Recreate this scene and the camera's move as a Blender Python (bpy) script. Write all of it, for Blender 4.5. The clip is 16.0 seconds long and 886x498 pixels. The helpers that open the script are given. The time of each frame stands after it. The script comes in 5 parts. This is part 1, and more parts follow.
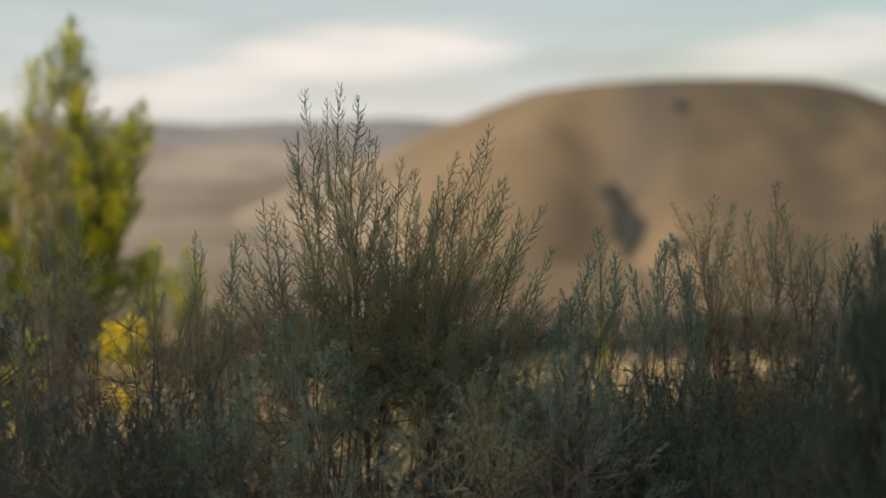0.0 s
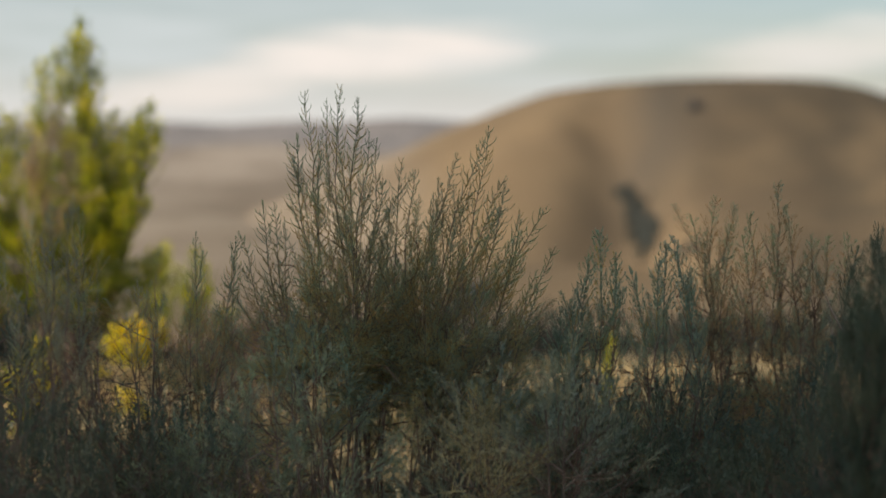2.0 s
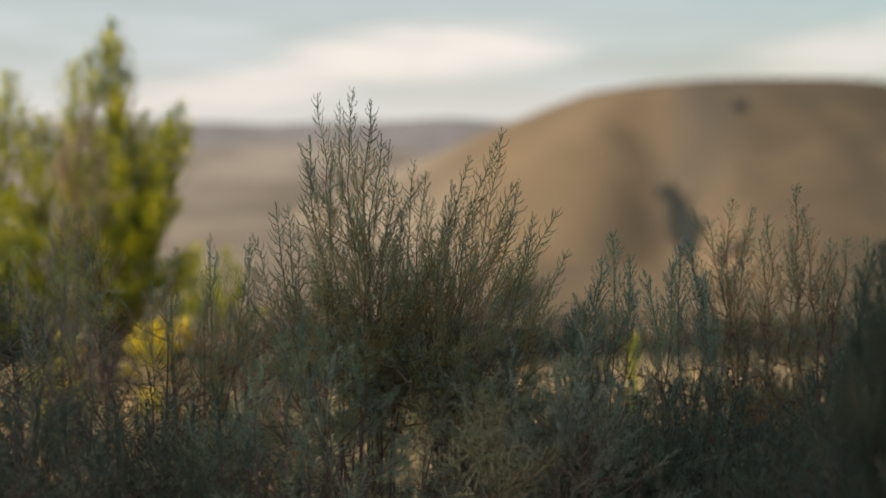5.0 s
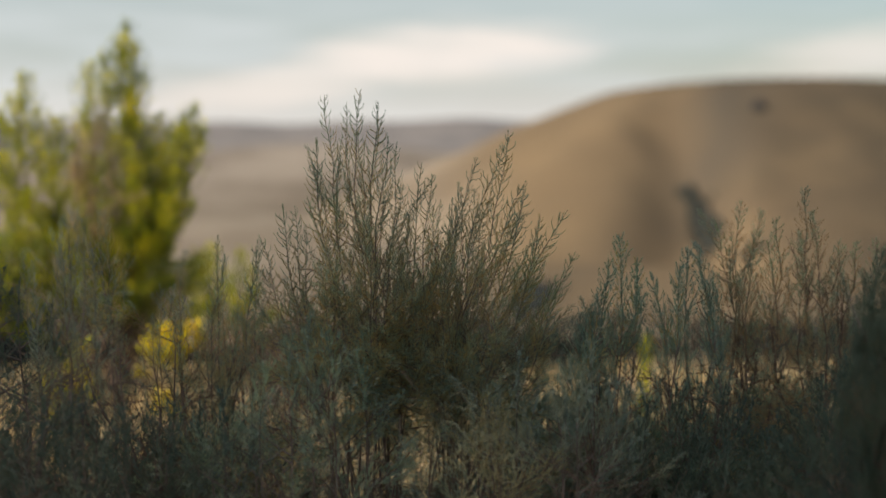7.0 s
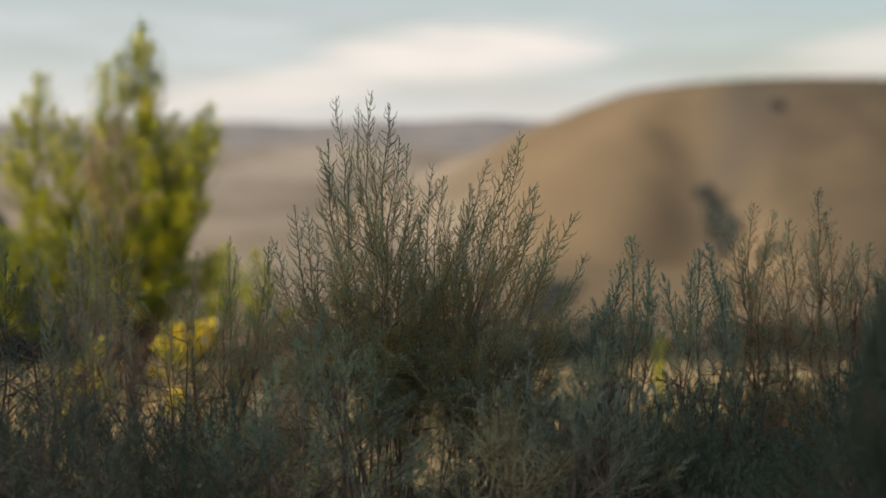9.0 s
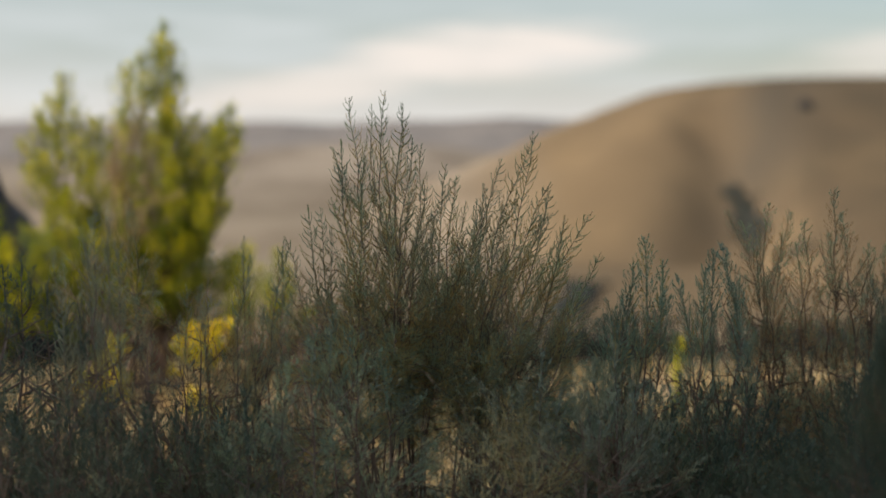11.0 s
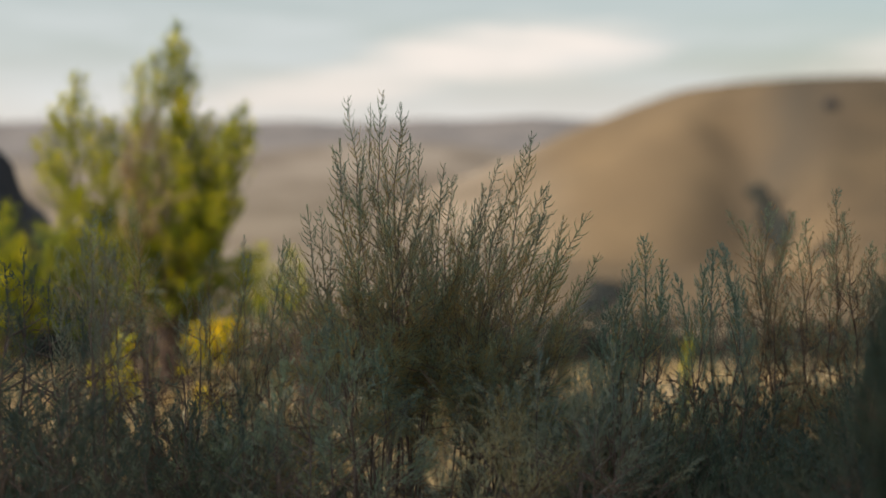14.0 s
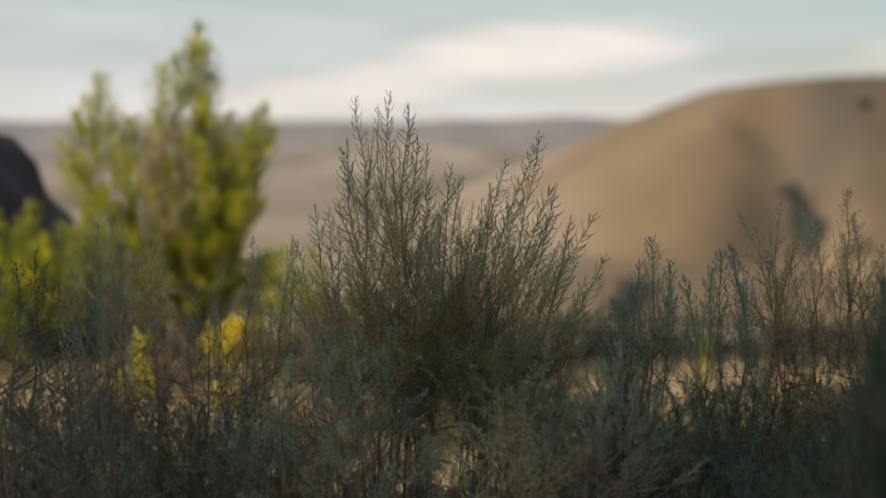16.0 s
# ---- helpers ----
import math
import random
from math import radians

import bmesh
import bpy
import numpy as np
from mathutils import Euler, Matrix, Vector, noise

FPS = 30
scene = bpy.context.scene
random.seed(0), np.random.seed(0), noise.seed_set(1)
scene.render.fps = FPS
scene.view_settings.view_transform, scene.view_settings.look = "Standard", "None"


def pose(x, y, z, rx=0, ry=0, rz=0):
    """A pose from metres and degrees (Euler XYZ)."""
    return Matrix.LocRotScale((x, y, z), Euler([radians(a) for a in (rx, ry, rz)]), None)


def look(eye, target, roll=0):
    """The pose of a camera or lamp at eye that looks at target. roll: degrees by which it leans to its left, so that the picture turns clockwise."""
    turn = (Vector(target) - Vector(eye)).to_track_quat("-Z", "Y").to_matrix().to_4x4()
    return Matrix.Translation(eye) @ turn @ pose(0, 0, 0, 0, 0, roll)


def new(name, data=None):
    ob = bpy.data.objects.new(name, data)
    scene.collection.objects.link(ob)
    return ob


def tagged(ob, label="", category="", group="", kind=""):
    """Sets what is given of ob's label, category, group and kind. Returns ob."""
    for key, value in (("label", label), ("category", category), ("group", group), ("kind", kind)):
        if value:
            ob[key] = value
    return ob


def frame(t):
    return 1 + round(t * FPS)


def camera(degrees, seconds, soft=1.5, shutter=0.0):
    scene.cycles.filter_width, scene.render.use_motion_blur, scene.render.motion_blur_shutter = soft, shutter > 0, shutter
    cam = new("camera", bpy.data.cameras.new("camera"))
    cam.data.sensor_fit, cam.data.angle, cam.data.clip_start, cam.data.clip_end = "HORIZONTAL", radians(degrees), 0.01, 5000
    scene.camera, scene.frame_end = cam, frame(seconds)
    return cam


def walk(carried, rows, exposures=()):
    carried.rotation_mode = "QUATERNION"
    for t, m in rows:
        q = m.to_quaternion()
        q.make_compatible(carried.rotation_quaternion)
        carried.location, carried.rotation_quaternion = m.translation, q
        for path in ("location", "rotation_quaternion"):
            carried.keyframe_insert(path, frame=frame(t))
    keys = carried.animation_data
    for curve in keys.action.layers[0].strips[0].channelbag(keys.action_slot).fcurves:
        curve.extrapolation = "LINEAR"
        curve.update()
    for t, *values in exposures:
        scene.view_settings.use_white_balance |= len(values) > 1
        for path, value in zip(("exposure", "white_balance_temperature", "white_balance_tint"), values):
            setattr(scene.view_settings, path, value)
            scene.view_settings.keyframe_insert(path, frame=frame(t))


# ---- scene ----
# camera: a slow slide to the right with a small turn to the left
cam = camera(36.0, 16.0, soft=1.7)
PATH = [
    (0.0, -0.1034, 0.0, 1.0000, -4.950, 0.0, -3.555),
    (0.5, -0.0945, 0.0, 1.0006, -4.947, 0.0, -3.232),
    (1.0, -0.0895, 0.0, 1.0012, -4.944, 0.0, -3.094),
    (1.5, -0.0835, 0.0, 1.0019, -4.941, 0.0, -2.956),
    (2.0, -0.0776, 0.0, 1.0025, -4.938, 0.0, -2.956),
    (2.5, -0.0696, 0.0, 1.0026, -4.941, 0.0, -2.773),
    (3.0, -0.0597, 0.0, 1.0027, -4.944, 0.0, -2.429),
    (3.5, -0.0487, 0.0, 1.0029, -4.947, 0.0, -2.154),
    (4.0, -0.0388, 0.0, 1.0030, -4.950, 0.0, -1.789),
    (6.5, -0.0090, 0.0, 1.0109, -4.914, 0.0, -0.586),
    (7.0, -0.0030, 0.0, 1.0109, -4.938, 0.0, -0.383),
    (7.5, -0.0010, 0.0, 1.0109, -4.950, 0.0, -0.135),
    (8.0, 0.0000, 0.0, 1.0109, -4.962, 0.0, 0.000),
    (8.5, 0.0050, 0.0, 1.0122, -4.956, 0.0, 0.112),
    (9.0, 0.0070, 0.0, 1.0134, -4.950, 0.0, 0.337),
    (9.5, 0.0109, 0.0, 1.0137, -4.950, 0.0, 0.695),
    (12.0, 0.0438, 0.0, 1.0149, -4.974, 0.0, 1.741),
    (12.5, 0.0487, 0.0, 1.0154, -4.962, 0.0, 1.873),
    (13.0, 0.0547, 0.0, 1.0159, -4.950, 0.0, 2.028),
    (13.5, 0.0637, 0.0, 1.0149, -4.968, 0.0, 2.249),
    (14.0, 0.0756, 0.0, 1.0139, -4.986, 0.0, 2.447),
    (14.5, 0.0875, 0.0, 1.0174, -4.997, 0.0, 2.732),
    (15.0, 0.1005, 0.0, 1.0209, -4.950, 0.0, 2.995),
    (15.5, 0.1104, 0.0, 1.0219, -4.926, 0.0, 3.366),
    (16.0, 0.1174, 0.0, 1.0159, -5.021, 0.0, 3.736),
]
walk(cam, [(t, pose(x, y, z, 90 + tilt, lean, turn)) for t, x, y, z, tilt, lean, turn in PATH])
cam.data.dof.use_dof = True
cam.data.dof.focus_distance = 2.42
cam.data.dof.aperture_fstop = 1.8
cam.data.dof.aperture_blades = 0

# ---- light ----
SUN_DIR = Vector((-0.925, -0.38, 0.45)).normalized()
scene.view_settings.exposure = 0.0


def nodes_of(tree, kind, **values):
    n = tree.nodes.new(kind)
    for k, v in values.items():
        n.inputs[k.replace("_", " ")].default_value = v
    return n


def calc(tree, op, a, b=None, c=None, clamp=False):
    n = tree.nodes.new("ShaderNodeMath")
    n.operation, n.use_clamp = op, clamp
    for i, v in enumerate((a, b, c)):
        if v is None:
            continue
        if isinstance(v, (int, float)):
            n.inputs[i].default_value = v
        else:
            tree.links.new(v, n.inputs[i])
    return n.outputs[0]


def blend(tree, fac, a, b, mode="MIX"):
    n = tree.nodes.new("ShaderNodeMix")
    n.data_type, n.blend_type = "RGBA", mode
    for i, v in ((0, fac), (6, a), (7, b)):
        if isinstance(v, (int, float)):
            n.inputs[i].default_value = v
        elif isinstance(v, tuple):
            n.inputs[i].default_value = (*v, 1)
        else:
            tree.links.new(v, n.inputs[i])
    return n.outputs[2]


def steps(tree, value, lo, hi):
    n = tree.nodes.new("ShaderNodeMapRange")
    n.interpolation_type = "SMOOTHSTEP"
    n.inputs[1].default_value, n.inputs[2].default_value = lo, hi
    tree.links.new(value, n.inputs[0])
    return n.outputs[0]


def build_world():
    world = bpy.data.worlds.new("evening_sky")
    scene.world = world
    world.use_nodes = True
    tree = world.node_tree
    tree.nodes.clear()
    link = tree.links.new
    out = tree.nodes.new("ShaderNodeOutputWorld")
    back = nodes_of(tree, "ShaderNodeBackground", Strength=0.118)
    sky = tree.nodes.new("ShaderNodeTexSky")
    sky.sky_type, sky.sun_disc = "NISHITA", False
    sky.sun_elevation, sky.sun_rotation = radians(24.2), radians(247.7)
    sky.air_density, sky.dust_density, sky.ozone_density = 1.0, 1.6, 1.0
    place = tree.nodes.new("ShaderNodeTexCoord")
    split = tree.nodes.new("ShaderNodeSeparateXYZ")
    link(place.outputs["Generated"], split.inputs[0])
    x, y, z = split.outputs
    # thin high cloud: long streaks of noise over the whole sky, and two thicker banks
    stretch = tree.nodes.new("ShaderNodeMapping")
    stretch.inputs["Scale"].default_value = (2.2, 2.2, 16)
    link(place.outputs["Generated"], stretch.inputs[0])
    streak = nodes_of(tree, "ShaderNodeTexNoise", Scale=2.6, Detail=5, Roughness=0.5)
    link(stretch.outputs[0], streak.inputs["Vector"])
    wisp = nodes_of(tree, "ShaderNodeTexNoise", Scale=6.5, Detail=4, Roughness=0.55)
    link(stretch.outputs[0], wisp.inputs["Vector"])
    wob = calc(tree, "MULTIPLY_ADD", wisp.outputs[0], 1.5, -0.75)
    front = steps(tree, y, 0.1, 0.4)

    def bank(cx, cz, rx, rz, lean):
        dx = calc(tree, "SUBTRACT", x, cx)
        dz = calc(tree, "MULTIPLY_ADD", dx, -lean, calc(tree, "SUBTRACT", z, cz))
        ex = calc(tree, "POWER", calc(tree, "ABSOLUTE", calc(tree, "DIVIDE", dx, rx)), 2)
        ez = calc(tree, "POWER", calc(tree, "ABSOLUTE", calc(tree, "DIVIDE", dz, rz)), 2)
        d = calc(tree, "ADD", calc(tree, "ADD", ex, ez), wob)
        return calc(tree, "SUBTRACT", 1, steps(tree, d, -0.15, 1.35))

    banks = calc(tree, "MAXIMUM", bank(0.0, 0.056, 0.12, 0.024, 0.06), calc(tree, "MULTIPLY", bank(0.32, 0.058, 0.11, 0.022, 0.13), 0.62))
    banks = calc(tree, "MAXIMUM", banks, calc(tree, "MULTIPLY", bank(-0.10, 0.035, 0.14, 0.018, 0.16), 0.7))
    banks = calc(tree, "MULTIPLY", banks, front)
    veil = calc(tree, "MULTIPLY", steps(tree, streak.outputs[0], 0.34, 0.78), 0.45)
    haze = calc(tree, "MULTIPLY", calc(tree, "SUBTRACT", 1, steps(tree, z, -0.01, 0.06)), 0.68)
    thin = calc(tree, "MULTIPLY_ADD", steps(tree, x, 0.08, 0.32), -0.34, 0.54)
    cover = calc(tree, "ADD", veil, thin, clamp=True)
    colour = blend(tree, cover, sky.outputs[0], (5.6, 5.95, 5.95))
    colour = blend(tree, haze, colour, (7.9, 7.35, 6.8))
    colour = blend(tree, calc(tree, "MULTIPLY", banks, 0.9), colour, (8.5, 7.6, 6.9))
    link(colour, back.inputs[0])
    link(back.outputs[0], out.inputs[0])


build_world()
sun = new("sun", bpy.data.lights.new("sun", "SUN"))
sun.data.energy, sun.data.angle, sun.data.color = 5.0, radians(0.6), (1.0, 0.88, 0.73)
sun.matrix_world = look(SUN_DIR * 50, (0, 0, 0))


# ---- materials ----
def material(name):
    m = bpy.data.materials.new(name)
    m.use_nodes = True
    m.node_tree.nodes.clear()
    return m, m.node_tree


def finish(tree, shader):
    out = tree.nodes.new("ShaderNodeOutputMaterial")
    tree.links.new(shader, out.inputs[0])


def leaf_material(name, colours, through_colour, share, rough=0.6, low=(0.72, 0.78, 0.80), high=(1.2, 1.12, 0.95), patch_size=7.0):
    """Small leaves: each leaf takes its own tone from a ramp; light passes through a little."""
    m, tree = material(name)
    geo = tree.nodes.new("ShaderNodeNewGeometry")
    ramp = tree.nodes.new("ShaderNodeValToRGB")
    el = ramp.color_ramp.elements
    while len(el) < len(colours):
        el.new(0.5)
    for i, c in enumerate(colours):
        el[i].position, el[i].color = i / (len(colours) - 1), (*c, 1)
    tree.links.new(geo.outputs["Random Per Island"], ramp.inputs[0])
    where = tree.nodes.new("ShaderNodeTexCoord")
    patch = nodes_of(tree, "ShaderNodeTexNoise", Scale=patch_size, Detail=3)
    tree.links.new(where.outputs["Object"], patch.inputs["Vector"])
    tone = blend(tree, steps(tree, patch.outputs[0], 0.35, 0.68), low, high)
    colour = blend(tree, 1.0, ramp.outputs[0], tone, "MULTIPLY")
    body = nodes_of(tree, "ShaderNodeBsdfPrincipled", Roughness=rough)
    body.inputs["Specular IOR Level"].default_value = 0.3
    tree.links.new(colour, body.inputs["Base Color"])
    glow = tree.nodes.new("ShaderNodeBsdfTranslucent")
    tint = blend(tree, 1.0, colour, through_colour, "MULTIPLY")
    tree.links.new(tint, glow.inputs[0])
    mix = tree.nodes.new("ShaderNodeMixShader")
    mix.inputs[0].default_value = share
    tree.links.new(body.outputs[0], mix.inputs[1])
    tree.links.new(glow.outputs[0], mix.inputs[2])
    finish(tree, mix.outputs[0])
    return m


def bark_material(name, dark, light):
    m, tree = material(name)
    where = tree.nodes.new("ShaderNodeTexCoord")
    stretch = tree.nodes.new("ShaderNodeMapping")
    stretch.inputs["Scale"].default_value = (160, 160, 18)
    tree.links.new(where.outputs["Object"], stretch.inputs[0])
    fibre = nodes_of(tree, "ShaderNodeTexNoise", Scale=1.0, Detail=5, Roughness=0.65)
    tree.links.new(stretch.outputs[0], fibre.inputs["Vector"])
    patch = nodes_of(tree, "ShaderNodeTexNoise", Scale=11.0, Detail=2)
    tree.links.new(where.outputs["Object"], patch.inputs["Vector"])
    fac = calc(tree, "MULTIPLY", steps(tree, fibre.outputs[0], 0.3, 0.7), steps(tree, patch.outputs[0], 0.3, 0.65))
    body = nodes_of(tree, "ShaderNodeBsdfPrincipled", Roughness=0.85)
    tree.links.new(blend(tree, fac, dark, light), body.inputs["Base Color"])
    bump = nodes_of(tree, "ShaderNodeBump", Strength=0.5, Distance=0.002)
    tree.links.new(fibre.outputs[0], bump.inputs["Height"])
    tree.links.new(bump.outputs[0], body.inputs["Normal"])
    finish(tree, body.outputs[0])
    return m


def ground_material():
    """Dry grass hillsides, paler and greyer in patches, with dark brush dots; bare straw-coloured soil close by; shade,
    sun and haze painted in.
    """
    m, tree = material("dry_grass_ground")
    link = tree.links.new
    where = tree.nodes.new("ShaderNodeTexCoord")
    big = nodes_of(tree, "ShaderNodeTexNoise", Scale=0.018, Detail=6, Roughness=0.55)
    mid = nodes_of(tree, "ShaderNodeTexNoise", Scale=0.075, Detail=6, Roughness=0.6)
    fine = nodes_of(tree, "ShaderNodeTexNoise", Scale=22.0, Detail=6, Roughness=0.65)
    for n in (big, mid, fine):
        link(where.outputs["Object"], n.inputs["Vector"])
    c = blend(tree, steps(tree, big.outputs[0], 0.36, 0.64), (0.114, 0.083, 0.054), (0.188, 0.134, 0.079))
    c = blend(tree, calc(tree, "MULTIPLY", steps(tree, mid.outputs[0], 0.48, 0.66), 0.55), c, (0.095, 0.075, 0.052))
    c = blend(tree, calc(tree, "MULTIPLY", steps(tree, fine.outputs[0], 0.42, 0.7), 0.5), c, (0.20, 0.15, 0.09))
    # shade under the sagebrush painted dark brown; straw soil past it brightened as sunlit
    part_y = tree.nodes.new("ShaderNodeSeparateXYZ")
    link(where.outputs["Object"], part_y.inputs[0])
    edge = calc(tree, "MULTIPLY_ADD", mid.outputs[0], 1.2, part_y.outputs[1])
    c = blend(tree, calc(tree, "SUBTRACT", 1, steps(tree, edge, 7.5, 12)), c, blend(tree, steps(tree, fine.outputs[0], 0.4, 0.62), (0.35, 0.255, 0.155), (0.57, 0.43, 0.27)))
    shade_brown = blend(tree, steps(tree, fine.outputs[0], 0.35, 0.65), (0.045, 0.036, 0.03), (0.13, 0.10, 0.075))
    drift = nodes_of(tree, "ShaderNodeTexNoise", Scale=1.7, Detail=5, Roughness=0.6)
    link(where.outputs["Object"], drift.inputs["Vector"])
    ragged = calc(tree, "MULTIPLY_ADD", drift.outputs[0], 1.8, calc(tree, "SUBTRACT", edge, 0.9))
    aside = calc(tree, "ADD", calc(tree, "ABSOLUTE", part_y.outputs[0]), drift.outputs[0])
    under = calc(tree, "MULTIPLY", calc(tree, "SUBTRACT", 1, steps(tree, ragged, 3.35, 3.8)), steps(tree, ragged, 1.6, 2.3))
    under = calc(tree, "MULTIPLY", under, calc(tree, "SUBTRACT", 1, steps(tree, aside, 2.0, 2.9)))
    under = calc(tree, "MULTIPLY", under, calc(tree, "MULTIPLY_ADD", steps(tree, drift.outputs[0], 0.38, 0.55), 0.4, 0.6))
    c = blend(tree, under, c, shade_brown)
    # brush dots
    cells = nodes_of(tree, "ShaderNodeTexVoronoi", Scale=0.11)
    link(where.outputs["Object"], cells.inputs["Vector"])
    dots = calc(tree, "SUBTRACT", 1, steps(tree, cells.outputs["Distance"], 0.10, 0.24))
    dots = calc(tree, "MULTIPLY", dots, steps(tree, big.outputs[0], 0.42, 0.60))
    c = blend(tree, calc(tree, "MULTIPLY", dots, 0.6), c, (0.07, 0.065, 0.045))
    # darker grey-olive over the hill's farther flank, sunlit gold painted on its near shoulder
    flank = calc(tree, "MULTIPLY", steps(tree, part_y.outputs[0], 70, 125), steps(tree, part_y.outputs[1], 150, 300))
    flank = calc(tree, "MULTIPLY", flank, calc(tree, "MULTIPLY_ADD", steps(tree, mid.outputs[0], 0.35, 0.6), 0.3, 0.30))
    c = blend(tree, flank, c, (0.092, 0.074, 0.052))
    # shade in the hollow, painted grey and thinning out down the slope
    def shade_run(x0, y0, x1, y1, wide):
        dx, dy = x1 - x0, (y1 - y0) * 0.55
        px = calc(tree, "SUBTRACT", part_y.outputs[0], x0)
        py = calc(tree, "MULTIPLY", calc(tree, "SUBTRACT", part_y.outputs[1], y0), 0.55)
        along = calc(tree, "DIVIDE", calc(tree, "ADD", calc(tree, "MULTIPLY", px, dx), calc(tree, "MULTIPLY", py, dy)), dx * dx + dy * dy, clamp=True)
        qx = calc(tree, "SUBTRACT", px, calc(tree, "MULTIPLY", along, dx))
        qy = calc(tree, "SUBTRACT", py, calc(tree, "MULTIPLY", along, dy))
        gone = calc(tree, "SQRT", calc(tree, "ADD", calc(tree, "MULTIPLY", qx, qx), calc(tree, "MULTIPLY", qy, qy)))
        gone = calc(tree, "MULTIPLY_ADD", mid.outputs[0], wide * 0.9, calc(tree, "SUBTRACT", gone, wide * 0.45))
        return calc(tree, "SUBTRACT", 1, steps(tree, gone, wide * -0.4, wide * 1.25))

    hollow_shade = calc(tree, "MAXIMUM", calc(tree, "MULTIPLY", shade_run(92, 434, 84, 402, 18), 0.8), shade_run(80, 400, 64, 380, 20))
    hollow_shade = calc(tree, "MAXIMUM", hollow_shade, calc(tree, "MULTIPLY", shade_run(62, 378, 36, 340, 13), 0.8))
    c = blend(tree, calc(tree, "MULTIPLY", hollow_shade, 0.9), c, (0.070, 0.064, 0.055))
    # paint the sunlit near shoulder as a lighter gold
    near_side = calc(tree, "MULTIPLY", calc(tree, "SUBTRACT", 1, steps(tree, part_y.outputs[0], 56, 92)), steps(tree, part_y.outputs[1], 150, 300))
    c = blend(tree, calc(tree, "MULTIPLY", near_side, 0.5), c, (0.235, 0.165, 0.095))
    # slopes to the left of the hill, painted paler to read as sunlit
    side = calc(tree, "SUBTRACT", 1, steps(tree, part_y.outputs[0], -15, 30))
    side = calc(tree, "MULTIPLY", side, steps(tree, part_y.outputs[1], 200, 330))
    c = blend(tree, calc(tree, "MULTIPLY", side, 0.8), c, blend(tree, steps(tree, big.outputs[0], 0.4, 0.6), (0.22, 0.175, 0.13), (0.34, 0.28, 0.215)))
    # haze painted by distance: paler from 480 m, greyer beyond 1000 m
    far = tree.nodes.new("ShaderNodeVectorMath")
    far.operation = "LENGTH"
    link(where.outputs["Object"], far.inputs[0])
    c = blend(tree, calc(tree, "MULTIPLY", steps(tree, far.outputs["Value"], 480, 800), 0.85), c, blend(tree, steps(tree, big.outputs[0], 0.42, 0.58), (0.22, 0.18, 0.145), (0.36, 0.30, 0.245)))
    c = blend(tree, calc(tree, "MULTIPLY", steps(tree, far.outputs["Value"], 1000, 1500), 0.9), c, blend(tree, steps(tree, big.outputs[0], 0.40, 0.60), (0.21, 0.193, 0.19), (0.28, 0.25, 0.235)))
    body = nodes_of(tree, "ShaderNodeBsdfPrincipled", Roughness=0.95)
    body.inputs["Specular IOR Level"].default_value = 0.1
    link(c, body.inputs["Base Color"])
    bump = nodes_of(tree, "ShaderNodeBump", Strength=0.6, Distance=0.03)
    link(fine.outputs[0], bump.inputs["Height"])
    link(bump.outputs[0], body.inputs["Normal"])
    finish(tree, body.outputs[0])
    return m


def rock_material():
    m, tree = material("dark_basalt")
    where = tree.nodes.new("ShaderNodeTexCoord")
    a = nodes_of(tree, "ShaderNodeTexNoise", Scale=3.0, Detail=7, Roughness=0.65)
    tree.links.new(where.outputs["Object"], a.inputs["Vector"])
    body = nodes_of(tree, "ShaderNodeBsdfPrincipled", Roughness=0.85)
    tree.links.new(blend(tree, steps(tree, a.outputs[0], 0.3, 0.7), (0.012, 0.012, 0.015), (0.035, 0.034, 0.036)), body.inputs["Base Color"])
    bump = nodes_of(tree, "ShaderNodeBump", Strength=0.7, Distance=0.05)
    tree.links.new(a.outputs[0], bump.inputs["Height"])
    tree.links.new(bump.outputs[0], body.inputs["Normal"])
    finish(tree, body.outputs[0])
    return m


SAGE = leaf_material("sage_leaf", [(0.26, 0.36, 0.29), (0.32, 0.43, 0.345), (0.37, 0.46, 0.36), (0.43, 0.48, 0.35), (0.32, 0.43, 0.38)], (1.0, 1.0, 0.85), 0.55)
TEAL_LEAF = leaf_material("blue_green_sage_leaf", [(0.19, 0.30, 0.265), (0.24, 0.35, 0.30), (0.28, 0.38, 0.31), (0.22, 0.33, 0.30)], (1.0, 1.0, 0.85), 0.35)
# sage leaf colours darkened, two steps, to paint the shade low down
SHADED_SAGE = leaf_material("shaded_sage_leaf", [(0.20, 0.26, 0.225), (0.27, 0.325, 0.28), (0.31, 0.355, 0.29), (0.34, 0.375, 0.31)], (1.0, 1.0, 0.9), 0.3)
DEEP_SHADE_SAGE = leaf_material("deep_shade_leaf", [(0.075, 0.115, 0.095), (0.10, 0.145, 0.122), (0.12, 0.16, 0.135)], (1.0, 1.0, 0.85), 0.2)
OLIVE = leaf_material("dry_sage_leaf", [(0.54, 0.45, 0.25), (0.47, 0.45, 0.26), (0.62, 0.45, 0.24), (0.40, 0.42, 0.27), (0.56, 0.47, 0.28)], (1.0, 0.95, 0.75), 0.6)
RUSTY = leaf_material("rusty_seed_husk", [(0.52, 0.35, 0.20), (0.44, 0.34, 0.22), (0.58, 0.40, 0.23), (0.42, 0.38, 0.25)], (1.0, 0.8, 0.5), 0.35)
BROWN_HUSK = leaf_material("withered_leaf", [(0.20, 0.155, 0.13), (0.26, 0.20, 0.165), (0.16, 0.135, 0.115)], (1.0, 0.85, 0.65), 0.2)
